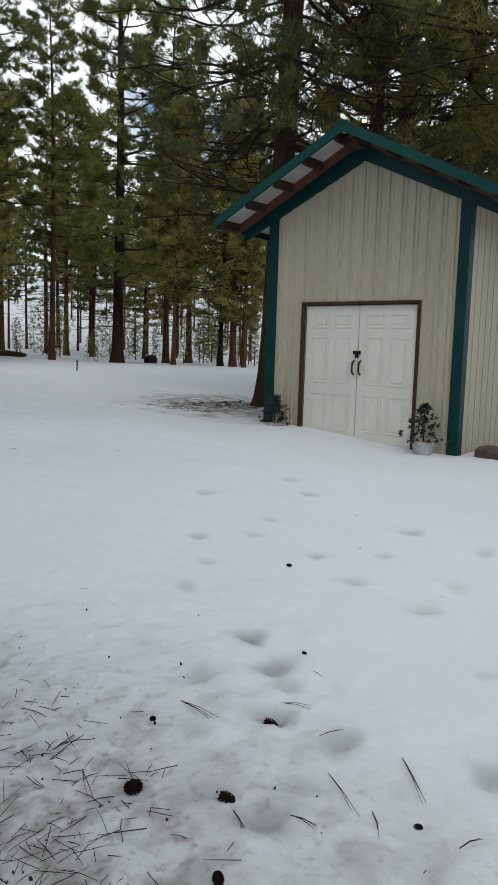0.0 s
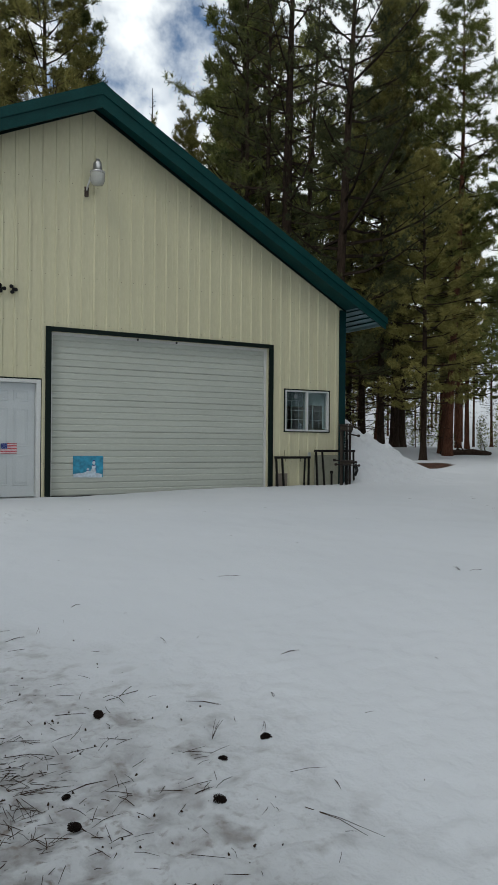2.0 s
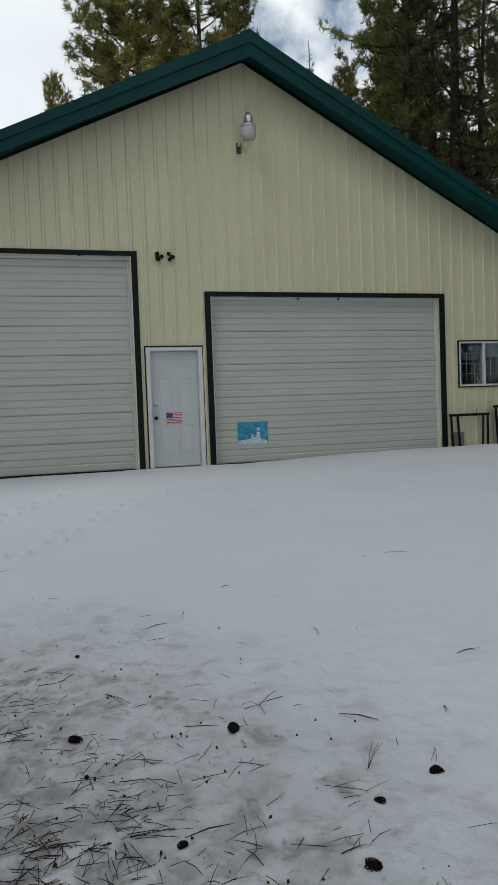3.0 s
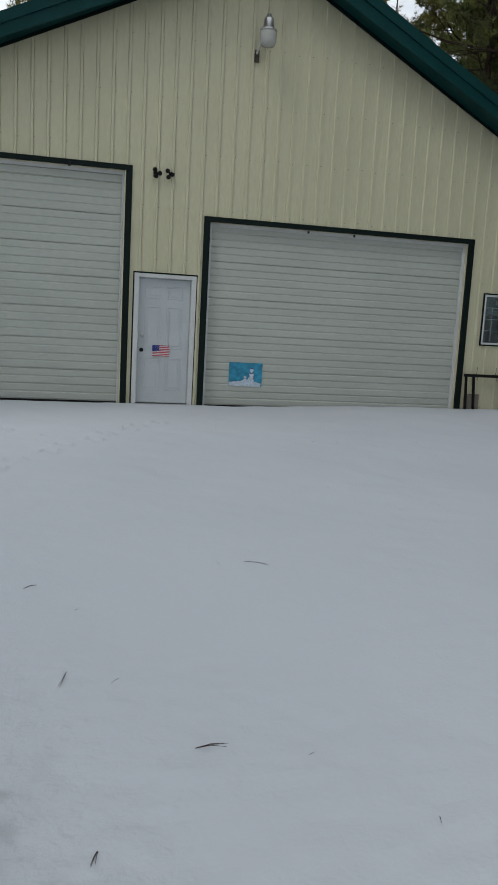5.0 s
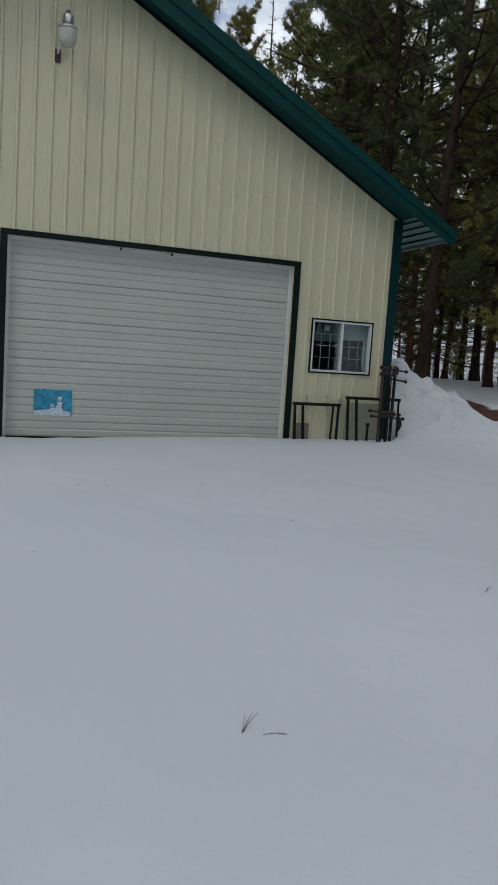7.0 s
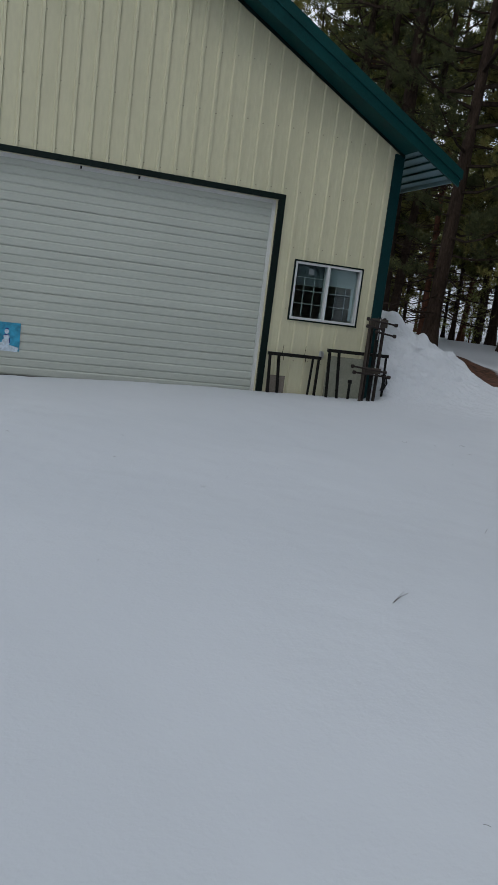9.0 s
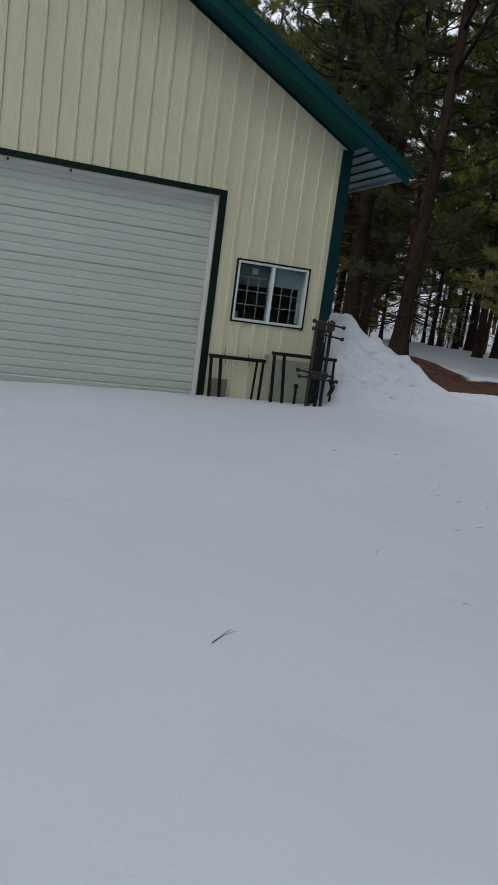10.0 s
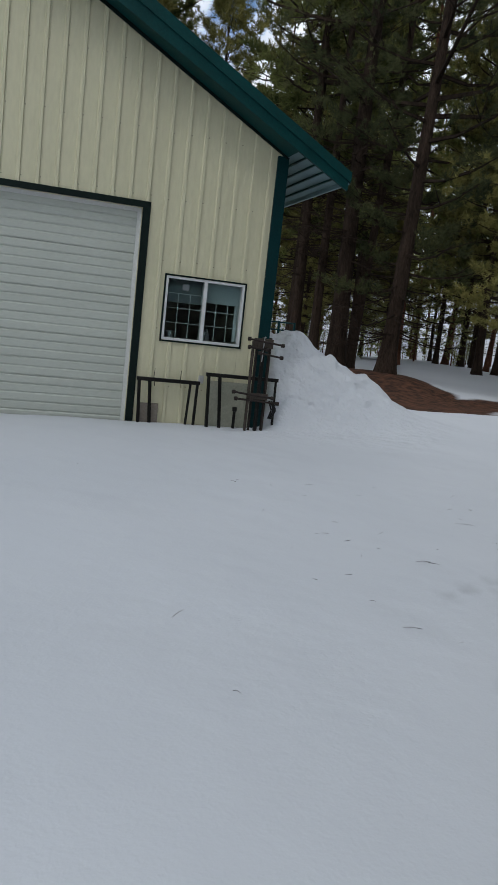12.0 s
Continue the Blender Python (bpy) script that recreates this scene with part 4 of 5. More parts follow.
# double doors
dd = part("double_door", boxes((D0, D1, 0.08, 0.095, -0.1, DT)), M_SDOOR, shed, "white six-panel double doors")
mx = (D0 + D1) / 2
panel_door(D0 + 0.005, mx - 0.004, 0.0, DT - 0.01, 0.02, M_SDOOR, dd)
panel_door(mx + 0.004, D1 - 0.005, 0.0, DT - 0.01, 0.02, M_SDOOR, dd)
for q in ((D0 - 0.065, D0, -0.03, 0.06, -0.2, DT), (D1, D1 + 0.045, -0.03, 0.06, -0.2, DT), (D0 - 0.065, D1 + 0.045, -0.034, 0.06, DT, DT + 0.045)):
    part("door_frame", boxes(q, bevel=0.006), M_BROWN, dd, "dark brown wooden door frame")
for x in (mx - 0.055, mx + 0.055):
    bm = bmesh.new()
    pts = [(x, 0.015, 1.22), (x, -0.03, 1.19), (x, -0.035, 1.12), (x, -0.03, 1.05), (x, 0.015, 1.02)]
    for a, b in zip(pts, pts[1:]):
        rod(bm, a, b, 0.012, None, 8)
    part("pull_handle", bm, M_STEEL, dd, "dark metal pull handle")
part("hasp", boxes((mx - 0.07, mx + 0.05, -0.005, 0.018, 1.31, 1.36), (mx - 0.02, mx + 0.03, -0.03, -0.006, 1.26, 1.34), bevel=0.004), M_STEEL, dd, "dark hasp with padlock")


# small potted evergreens by the shed doors
def needles_mesh(name, centres, axes, k, length, width, seed, spread=0.8):
    """Tufts of thin pointed needles, k to a tuft."""
    g = np.random.RandomState(seed)
    n = len(centres)
    d = axes[:, None, :] * 0.75 + g.normal(size=(n, k, 3)) * spread
    d /= np.linalg.norm(d, axis=2, keepdims=True)
    side = np.cross(d, g.normal(size=(n, k, 3)))
    side /= np.linalg.norm(side, axis=2, keepdims=True) + 1e-9
    ln = length * g.uniform(0.6, 1.15, (n, k, 1))
    c = centres[:, None, :] + g.normal(size=(n, k, 3)) * length * 0.12
    tri = np.stack([c - side * width, c + side * width, c + d * ln], 2).reshape(-1, 3)
    me = bpy.data.meshes.new(name)
    me.vertices.add(len(tri))
    me.vertices.foreach_set("co", tri.astype(np.float32).ravel())
    f = len(tri) // 3
    me.loops.add(f * 3)
    me.loops.foreach_set("vertex_index", np.arange(f * 3, dtype=np.int32))
    me.polygons.add(f)
    me.polygons.foreach_set("loop_start", np.arange(0, f * 3, 3, dtype=np.int32))
    me.update(calc_edges=True)
    return me


def potted_evergreen(m, h, label, seed):
    p = thing("potted_evergreen", label, "plant", m, group="potted evergreens")
    bm = bmesh.new()
    lathe(bm, [(0.10, -0.1), (0.14, 0.12), (0.15, 0.13), (0.15, 0.16), (0.05, 0.165)], 14)
    part("pot", bm, M_POT, p, "snow-dusted grey round pot")
    g = np.random.RandomState(seed)
    z = g.uniform(0.0, 1, 120) ** 0.9
    a = g.uniform(0, 6.28, 120)
    r = (1.2 - z) * 0.17 * np.sqrt(g.uniform(0.05, 1.6, 120)) * (1 + 0.55 * np.sin(3 * a + 9 * z))
    c = np.stack([r * np.cos(a), r * np.sin(a), 0.15 + z * h], 1)
    me = needles_mesh("leaves", c, np.stack([np.cos(a), np.sin(a), 0.5 + 0 * a], 1), 8, 0.055, 0.012, seed)
    me.materials.append(M_LEAF)
    o = new("leaves", me)
    o.parent = p
    bm = bmesh.new()
    rod(bm, (0, 0, 0.1), (0, 0, 0.15 + h), 0.012, 0.004, 6)
    part("stem", bm, M_BARK, p)


potted_evergreen(shed_m @ Matrix.Translation((0.22, -0.22, 0.08)), 0.42, "small evergreen in a pot by the shed corner", 4)
potted_evergreen(shed_m @ Matrix.Translation((2.70, -0.24, 0.03)), 0.50, "dark evergreen in a snowy pot by the door", 5)
for k in range(5):
    st = thing("retaining_stone", "rough brown stone beside the shed wall", "stone", shed_m @ pose(3.45 + 0.1 * (k % 2), 0.3 + 0.42 * k, 0.06, 0, 0, 20 * k), group="retaining stones")
    bm = boxes((-0.2, 0.2, -0.2, 0.2, -0.16, 0.10), bevel=0.05)
    part("stone", bm, M_STONE, st)


# ---- pines ----
def tube(verts, faces, pts, radii, sides):
    base = len(verts)
    pts = [Vector(p) for p in pts]
    for i, p in enumerate(pts):
        t = (pts[min(i + 1, len(pts) - 1)] - pts[max(i - 1, 0)]).normalized()
        u = t.orthogonal().normalized()
        v = t.cross(u)
        for k in range(sides):
            a = 2 * math.pi * k / sides
            verts.append(tuple(p + (u * math.cos(a) + v * math.sin(a)) * radii[i]))
    for i in range(len(pts) - 1):
        for k in range(sides):
            j = (k + 1) % sides
            q = base + i * sides
            faces.append((q + k, q + j, q + sides + j, q + sides + k))


def pine(name, label, seed, height, radius, crown, limbs, tufts, dia, bark, needles, sway=0.25, tuft_len=0.34, tri_w=0.028, dead=14, per=9, tips=0.0):
    """A pine: bark-covered trunk, limbs in rough whorls, and tufts of needles along and round their ends."""
    g = np.random.RandomState(seed)
    t = thing(name, label, "tree")
    ph = g.uniform(0, 6.28)

    def stem(f):
        return np.array([sway * math.sin(f * 3.1 + ph) * f, sway * math.cos(f * 2.3 + ph) * f, f * height])

    def stem_r(f):
        return dia / 2 * ((1 - f) ** 0.85 + 0.02) * (1 + 0.55 * math.exp(-f * height / 0.45))

    vs, fs = [], []
    fr = [-0.02, 0.0, 0.01, 0.03, 0.06] + list(np.linspace(0.1, 1, 18))
    tube(vs, fs, [stem(f) for f in fr], [stem_r(max(f, 0)) * g.uniform(0.95, 1.05) for f in fr], 11)
    me = bpy.data.meshes.new("trunk")
    me.from_pydata(vs, [], fs)
    me.polygons.foreach_set("use_smooth", [True] * len(me.polygons))
    me.materials.append(bark)
    o = new("trunk", me)
    o.parent = t
    vs, fs, cen, axs = [], [], [], []
    ang = g.uniform(0, 6.28)
    lop = g.uniform(0, 6.28)
    for i in range(limbs + dead):
        is_dead = i >= limbs
        f = crown + (0.985 - crown) * max(0.0, (i + g.uniform(-0.4, 0.4)) / limbs) ** 0.9 if not is_dead else g.uniform(crown * 0.45, crown * 1.15)
        f = min(max(f, 0.05), 0.985)
        ang += 2.4 + g.uniform(-0.5, 0.5)
        rel = (f - crown) / (1 - crown)
        shape = (0.55 + 0.45 * min(1, max(rel, 0) / 0.25)) * (1 - max(rel, 0)) ** 0.72 + 0.05
        ln = radius * shape * g.uniform(0.55, 1.3) * (1 + 0.2 * math.cos(ang - lop)) * (1 + 0.22 * math.sin(f * height * 1.1 + ph))
        if is_dead:
            ln = radius * g.uniform(0.3, 0.75) * (1.35 if tips else 1)
        rise = -0.30 + 0.75 * max(rel, 0) + g.uniform(-0.12, 0.12)
        h = np.array([math.cos(ang), math.sin(ang), 0])
        p0 = stem(f)
        side = np.array([-h[1], h[0], 0])
        bend = g.uniform(-0.15, 0.15)
        pts = [p0 + h * ln * s + side * bend * ln * s * s + np.array([0, 0, ln * (rise * s + 0.32 * s * s * (1 if not is_dead else -0.3))]) for s in (0, 0.35, 0.7, 1.0)]
        r0 = min(stem_r(f) * 0.5, 0.02 + 0.014 * ln)
        if is_dead:
            # crooked bare limb: it sags, wanders and turns up again at its tip
            r0 = 0.012 + 0.008 * ln
            droop, crook, p2 = g.uniform(-0.1, 0.45), g.uniform(-0.22, 0.22), g.uniform(0, 6.28)
            pts = []
            for s in np.linspace(0, 1, 7):
                wob = side * ln * (crook * s * s + 0.05 * math.sin(7 * s + p2)) + np.array([0, 0, ln * (-droop * s + 0.75 * droop * s ** 3 + 0.035 * math.sin(9 * s + p2) * s)])
                pts.append(p0 + h * ln * s + wob)
            tube(vs, fs, pts, [r0 * (1 - 0.85 * k / 6) for k in range(7)], 4)
            for k in (2, 3, 3, 4, 4, 5, 5, 6):
                q = pts[k] + (pts[k - 1] - pts[k]) * g.uniform(0, 1)
                d = h * g.uniform(0.08, 0.28) * ln + side * g.choice([-1, 1]) * g.uniform(0.1, 0.36) * ln
                up = ln * g.uniform(-0.12, 0.16)
                tube(vs, fs, [q, q + d * 0.5 + np.array([0, 0, up * 0.2]), q + d + np.array([0, 0, up])], [r0 * 0.34, r0 * 0.24, r0 * 0.1], 3)
                if g.uniform() < tips:
                    m = 12
                    cen.append(q + d + np.array([0, 0, up]) + g.normal(size=(m, 3)) * (0.16, 0.16, 0.08))
                    axs.append(np.tile(h * 0.5 + np.array([0, 0, 0.7]), (m, 1)))
            continue
        tube(vs, fs, pts, [r0, r0 * 0.7, r0 * 0.45, r0 * 0.2], 4)
        n = max(4, int(tufts * (0.35 + 0.65 * shape) * (1.15 - (0.6 if needles is M_PINESHADE else 0.2) * max(rel, 0))))
        twigs = 3
        for w in range(twigs):
            s = g.uniform(0.35, 0.8)
            q = pts[1] + (pts[3] - pts[1]) * (s - 0.35) / 0.65
            e = q + h * ln * 0.22 + side * g.choice([-1, 1]) * ln * g.uniform(0.15, 0.35) + np.array([0, 0, ln * g.uniform(0.0, 0.16)])
            tube(vs, fs, [q, e], [r0 * 0.35, r0 * 0.12], 3)
        # needles gather in clumps at the ends of twigs
        clump = max(3, int(1.5 + ln * 2.4))
        sc = 0.36 + 0.68 * g.uniform(0, 1, clump) ** 0.75
        oc = g.normal(size=clump) * (0.14 + ln * 0.20) * (1.15 - np.abs(sc - 0.72)) * 0.8
        pick = g.randint(0, clump, n)
        s = sc[pick] + g.normal(size=n) * 0.16 / max(ln, 0.6)
        off = oc[pick] + g.normal(size=n) * 0.12
        base = np.array(pts[0])[None] + (np.array(pts[3]) - np.array(pts[0]))[None] * s[:, None]
        base[:, 2] += -0.32 * ln * s * (1 - s) + 0.10 * np.abs(off) + g.normal(size=n) * 0.10 + 0.08
        cen.append(base + side[None] * off[:, None])
        axs.append(h[None] * 0.5 + side[None] * np.sign(off)[:, None] * 0.4 + np.array([[0, 0, 0.75]]))
    cen.append(np.array([stem(1.0) + np.array([0, 0, -0.12 * k]) for k in range(4)]))
    axs.append(np.array([[0, 0, 1.0]] * 4))
    me = bpy.data.meshes.new("branchwork")
    me.from_pydata(vs, [], fs)
    me.materials.append(M_BARK)
    o = new("branchwork", me)
    o.parent = t
    me = needles_mesh("crown", np.concatenate(cen), np.concatenate(axs), per, tuft_len, tri_w, seed + 50)
    me.materials.append(needles)
    o = new("crown", me)
    o.parent = t
    return t


TALL = "tall ponderosa pine with rough bark standing in snow"
KINDS = [
    pine("pine_tree", "dense dark " + TALL, 1, 24, 3.5, 0.16, 86, 74, 0.46, M_BARK, M_PINE, 0.25, 0.32, 0.019, 14, 13),
    pine("pine_tree", "broad olive-green " + TALL, 2, 22, 3.8, 0.18, 82, 74, 0.40, M_BARK, M_PINEB, 0.25, 0.32, 0.019, 14, 13),
    pine("pine_tree", "slender open-crowned " + TALL, 3, 26, 3.1, 0.30, 76, 47, 0.33, M_BARKRED, M_PINE, 0.25, 0.32, 0.020, 30, 12),
    pine("pine_tree", "red-barked " + TALL, 4, 22, 3.2, 0.30, 72, 47, 0.42, M_BARKRED, M_PINE, 0.25, 0.32, 0.021, 26, 11),
    pine("pine_tree", "narrow bushy young pine with green needles", 5, 13, 2.2, 0.26, 56, 30, 0.24, M_BARKRED, M_PINEB, dead=10),
    pine("pine_tree", "pine sapling poking out of the snow", 6, 3.2, 0.7, 0.10, 26, 8, 0.05, M_BARKRED, M_PINE, 0.05, 0.2, 0.013, 0),
    # the near pines carry the needle colour with shade painted in
    pine("pine_tree", "massive dark ponderosa pine with low spreading limbs", 7, 23, 4.4, 0.19, 92, 96, 0.66, M_BARK, M_PINESHADE, 0.3, 0.18, 0.009, 30, 22),
    pine("pine_tree", "big dark green ponderosa pine with drooping limbs", 8, 24, 4.0, 0.21, 90, 92, 0.66, M_BARK, M_PINESHADE, 0.3, 0.18, 0.009, 40, 22),
    pine("pine_tree", "dark pine with many bare drooping dead limbs", 9, 23, 4.6, 0.34, 80, 104, 0.62, M_BARK, M_PINESHADE, 0.2, 0.19, 0.009, 80, 20, 0.34),
    pine("pine_tree", "bushy olive pine with long needles and low limbs", 11, 15, 3.6, 0.20, 70, 90, 0.36, M_BARK, M_PINEB, 0.3, 0.26, 0.011, 16, 15),
    pine("pine_tree", "big dark ponderosa pine with low shaggy limbs over bare duff", 13, 24, 4.6, 0.10, 92, 112, 0.56, M_BARK, M_PINESHADE, 0.25, 0.17, 0.009, 24, 24),
    pine("pine_tree", "dark open-crowned pine with many bare limbs behind the garage", 17, 24, 3.6, 0.28, 58, 50, 0.58, M_BARK, M_PINESHADE, 0.25, 0.18, 0.009, 60, 20),
]
BASE_H = [24, 22, 26, 22, 13, 3.2, 23, 24, 23, 15, 24, 24]
used = [False] * len(KINDS)


def plant(kind, x, y, h, turn=0.0, lean=0.0, lean_to=0.0, wide=1.0):
    """Put a pine of that kind at x, y; lean in degrees towards the heading lean_to."""
    s = h / BASE_H[kind]
    m = Matrix.Translation((x, y, land_at(x, y) - 0.06)) @ Matrix.Rotation(radians(lean_to), 4, "Z") @ Matrix.Rotation(radians(lean), 4, "Y") @ Matrix.Rotation(radians(turn - lean_to), 4, "Z") @ Matrix.Diagonal((s * wide, s * wide, s, 1))
    if not used[kind]:
        used[kind] = True
        KINDS[kind].matrix_basis = m
        return KINDS[kind]
    src = KINDS[kind]
    keep = src.matrix_basis.copy()
    src.matrix_basis = Matrix()
    ob = copy_thing(src, m)
    src.matrix_basis = keep
    return ob


# kind, x, y, height, turn, lean, lean_to, width
STAND = [
    (0, 31.2, 11.6, 27, 10, 0, 0, 1.25), (3, 50.0, 33.0, 22, 50, 0, 0, 1.0), (3, 48.0, 29.1, 22, 0, 0, 0, 1.1), (4, 29.6, 6.9, 13, 0, 0, 0, 0.9),
    (3, 36.9, 10.3, 20, 80, 0, 0, 1.0), (4, 31.1, 4.2, 16, 30, 0, 0, 1.1), (8, 9.2, -8.0, 23, 0, 1.5, -64, 0.85), (6, 18.7, -7.8, 22, 0, 0, 0, 1.2), (7, 16.0, -10.4, 21, 40, 0, 0, 1.1), (6, 22.0, -10.0, 23, 130, 0, 0, 1.0), (7, 24.0, -5.0, 22, 220, 0, 0, 1.0),
    (1, 23.1, 17.5, 24, 40, 0, 0, 1.0), (0, 24.0, 18.0, 25, 90, 0, 0, 1.0), (1, 21.3, 16.4, 21, 200, 0, 0, 0.9),
    (2, 21.6, 12.1, 22, 120, 2, -20, 1.4), (4, 22.0, 13.0, 12, 60, 5, -30, 0.9), (3, 39.0, 28.6, 22, 140, 0, 0, 1.0), (3, 42.3, 30.9, 21, 10, 0, 0, 1.0),
    (3, 57.5, 38.0, 22, 70, 0, 0, 1.0), (11, 12.6, 14.8, 23, 230, 0, 0, 0.7), (11, 13.55, 13.2, 25, 160, 0, 0, 1.0), (11, 14.4, 13.9, 23, 20, 4, 10, 0.6), (11, 13.1, 14.2, 23, 80, 0, 0, 0.6),
    (10, 14.2, 10.8, 24, 250, 2.5, 10, 0.86), (2, 20.2, 21.2, 24, 300, 0, 0, 1.0), (0, 26.4, 28.0, 22, 40, 0, 0, 0.7), (3, 27.4, 28.6, 22, 10, 4, 0, 0.8),
    (0, 27.4, 27.0, 24, 120, 0, 0, 0.8), (6, 27.4, 25.6, 23, 100, 0, 0, 0.75), (2, 25.9, 22.4, 22, 150, 5, 10, 0.9), (3, 18.2, 26.6, 22, 0, 0, 0, 1.0),
    (3, 28.6, 43.8, 22, 0, 0, 0, 1.0), (3, 32.8, 41.7, 22, 60, 0, 0, 1.0), (1, 6.6, 24.5, 27, 0, 0, 0, 1.0), (0, 3.9, 28.3, 31, 70, 0, 0, 1.15), (1, 2.6, 25.0, 25, 170, 0, 0, 1.15), (0, 9.0, 27.0, 24, 210, 0, 0, 0.9),
    (0, 13.1, 16.5, 24, 100, 0, 0, 1.0), (0, 19.0, 28.5, 24, 30, 0, 0, 1.0), (1, 15.5, 27.0, 19.5, 250, 0, 0, 0.9), (1, 22.5, 33.0, 25, 80, 0, 0, 1.0), (2, -9.0, 46.9, 27, 0, 0, 0, 0.8), (4, -6.4, 49.1, 26, 0, 0, 0, 0.45), (4, 0.0, 32.0, 20, 0, 0, 0, 0.6),
    (1, 17.8, 9.6, 12.6, 20, 0, 0, 1.15), (2, 24.3, 10.4, 18, 75, 0, 0, 1.25), (2, 35.2, 10.9, 22.5, 200, 0, 0, 1.3), (9, 31.6, 5.2, 12, 30, 0, 0, 1.0), (4, 30.0, 3.0, 9, 90, 0, 0, 1.2),
    (1, 45.9, 19.7, 14, 50, 0, 0, 1.1), (3, 45.2, 24.1, 16, 310, 0, 0, 1.2), (4, 35.7, 6.0, 8, 0, 0, 0, 1.2),
    (9, 13.4, -12.6, 13, 60, 0, 0, 1.0), (9, 14.4, -8.4, 15, 200, 0, 0, 0.95), (1, 11.7, 24.5, 17, 15, 0, 0, 1.0), (2, 10.3, 29.5, 18, 115, 0, 0, 1.2),
    (9, 16.5, 24.0, 8, 40, 0, 0, 1.1), (9, 19.5, 31.0, 10, 140, 0, 0, 1.1), (9, 22.5, 27.0, 8.5, 250, 0, 0, 1.1), (9, 24.5, 35.0, 10, 10, 0, 0, 1.2), (9, 29.0, 33.0, 9, 90, 0, 0, 1.1),
    (9, 31.0, 26.5, 9, 200, 0, 0, 1.0), (9, 34.0, 36.0, 10, 320, 0, 0, 1.2), (9, 27.0, 39.0, 11, 70, 0, 0, 1.2), (9, 21.0, 38.0, 10, 170, 0, 0, 1.2),
    # first three: unseen pines, added to shade the walk's start and the left door
    (0, -7.4, -11.2, 20, 15, 0, 0, 1.0), (0, -7.6, -15.4, 23, 200, 0, 0, 1.0), (7, -9.4, -5.0, 20, 140, 0, 0, 1.0), (9, 8.0, -14.8, 20, 75, 0, 0, 0.8), (1, 19.4, 24.5, 27, 310, 0, 0, 0.85),
]
for k, x, y, h, a, ln, lt, w in STAND:
    plant(k, x, y, h, a, ln, lt, w)
rng = np.random.RandomState(77)
count = 0
while count < 34:
    b, d = radians(rng.uniform(-8, 84)), rng.uniform(42, 80)
    x, y = -3 + d * math.sin(b), -13 + d * math.cos(b)
    if all((x - q[1]) ** 2 + (y - q[2]) ** 2 > 9 for q in STAND):
        plant([2, 3, 3, 3, 4, 2, 1][rng.randint(7)], x, y, rng.uniform(14, 23), rng.uniform(0, 360), 0, 0, rng.uniform(0.75, 1.0))
        count += 1
for k in range(90):
    b, d = radians(rng.uniform(22, 80)), rng.uniform(42, 85)
    plant(5, -3 + d * math.sin(b), -13 + d * math.cos(b), rng.uniform(1.0, 5.0), rng.uniform(0, 360))


def far_woods():
    g = np.random.RandomState(9)
    cen, axs, vs, fs = [], [], [], []
    for i in range(430):
        b, d = radians(g.uniform(-25, 100)), 74 + 130 * g.uniform(0, 1) ** 1.5
        x, y, h = -3 + d * math.sin(b), -13 + d * math.cos(b), g.uniform(9, 22)
        z = land_at(x, y)
        n = 50
        f = g.uniform(0.38, 1, n)
        a = g.uniform(0, 6.28, n)
        r = 0.13 * h * (1.05 - f) * np.sqrt(g.uniform(0.1, 1, n))
        cen.append(np.stack([x + r * np.cos(a), y + r * np.sin(a), z + f * h], 1))
        axs.append(np.stack([np.cos(a), np.sin(a), 0.5 + 0 * a], 1))
        tube(vs, fs, [(x, y, z - 0.3), (x, y, z + h * 0.9)], [0.13, 0.03], 4)
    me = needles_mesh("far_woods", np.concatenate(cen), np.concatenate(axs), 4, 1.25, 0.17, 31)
    me.materials.append(M_FARSUNLIT)
    w = tagged(new("far_woods", me), "distant pine forest covering the snowy slope", "forest", kind="stuff")
    me = bpy.data.meshes.new("far_trunks")
    me.from_pydata(vs, [], fs)
    me.materials.append(M_BARKRED)
    o = new("far_trunks", me)
    o.parent = w


for x, y, h in [(28.2, 10.7, 2), (38.4, 15.3, 2.6), (39.1, 10.5, 3.4), (38.7, 7, 3), (40.3, 25.8, 3.2), (38, 25.4, 2.4), (39.7, 10.2, 3), (42.1, 16.1, 2.2), (35.6, 5.1, 3.6)]:
    plant(5, x, y, h, 40 * h)
far_woods()

# marker stake far out in the snow
stake = thing("marker_stake", "thin dark marker stake standing in the snow", "stake", pose(15.6, 1.9, land_at(15.6, 1.9)))
bm = bmesh.new()
rod(bm, (0, 0, -0.1), (0.02, 0, 0.30), 0.02, None, 6)
part("post", bm, M_BLACK, stake)
part("cap", boxes((-0.02, 0.06, -0.02, 0.02, 0.27, 0.33), bevel=0.005), M_BLACK, stake)

# bare snag behind the garage roof
snag = thing("dead_snag", "thin bare dead tree with short broken twigs", "tree", pose(19.5, 42.0, land_at(19.5, 42.0)))
vs, fs = [], []
tube(vs, fs, [(0, 0, -0.2), (0.1, 0, 14), (0, 0.1, 28)], [0.2, 0.12, 0.02], 7)
me = bpy.data.meshes.new("trunk")
me.from_pydata(vs, [], fs)
me.materials.append(M_BARK)
new("trunk", me).parent = snag
vs, fs = [], []
g = np.random.RandomState(3)
for k in range(170):
    z, a = 10 + 17.5 * k / 170, g.uniform(0, 6.28)
    ln = 2.6 * (1 - (z - 10) / 19) * g.uniform(0.4, 1)
    tube(vs, fs, [(0, 0, z), (ln * math.cos(a), ln * math.sin(a), z + 0.35 * ln)], [0.03, 0.01], 3)
me = bpy.data.meshes.new("branchwork")
me.from_pydata(vs, [], fs)
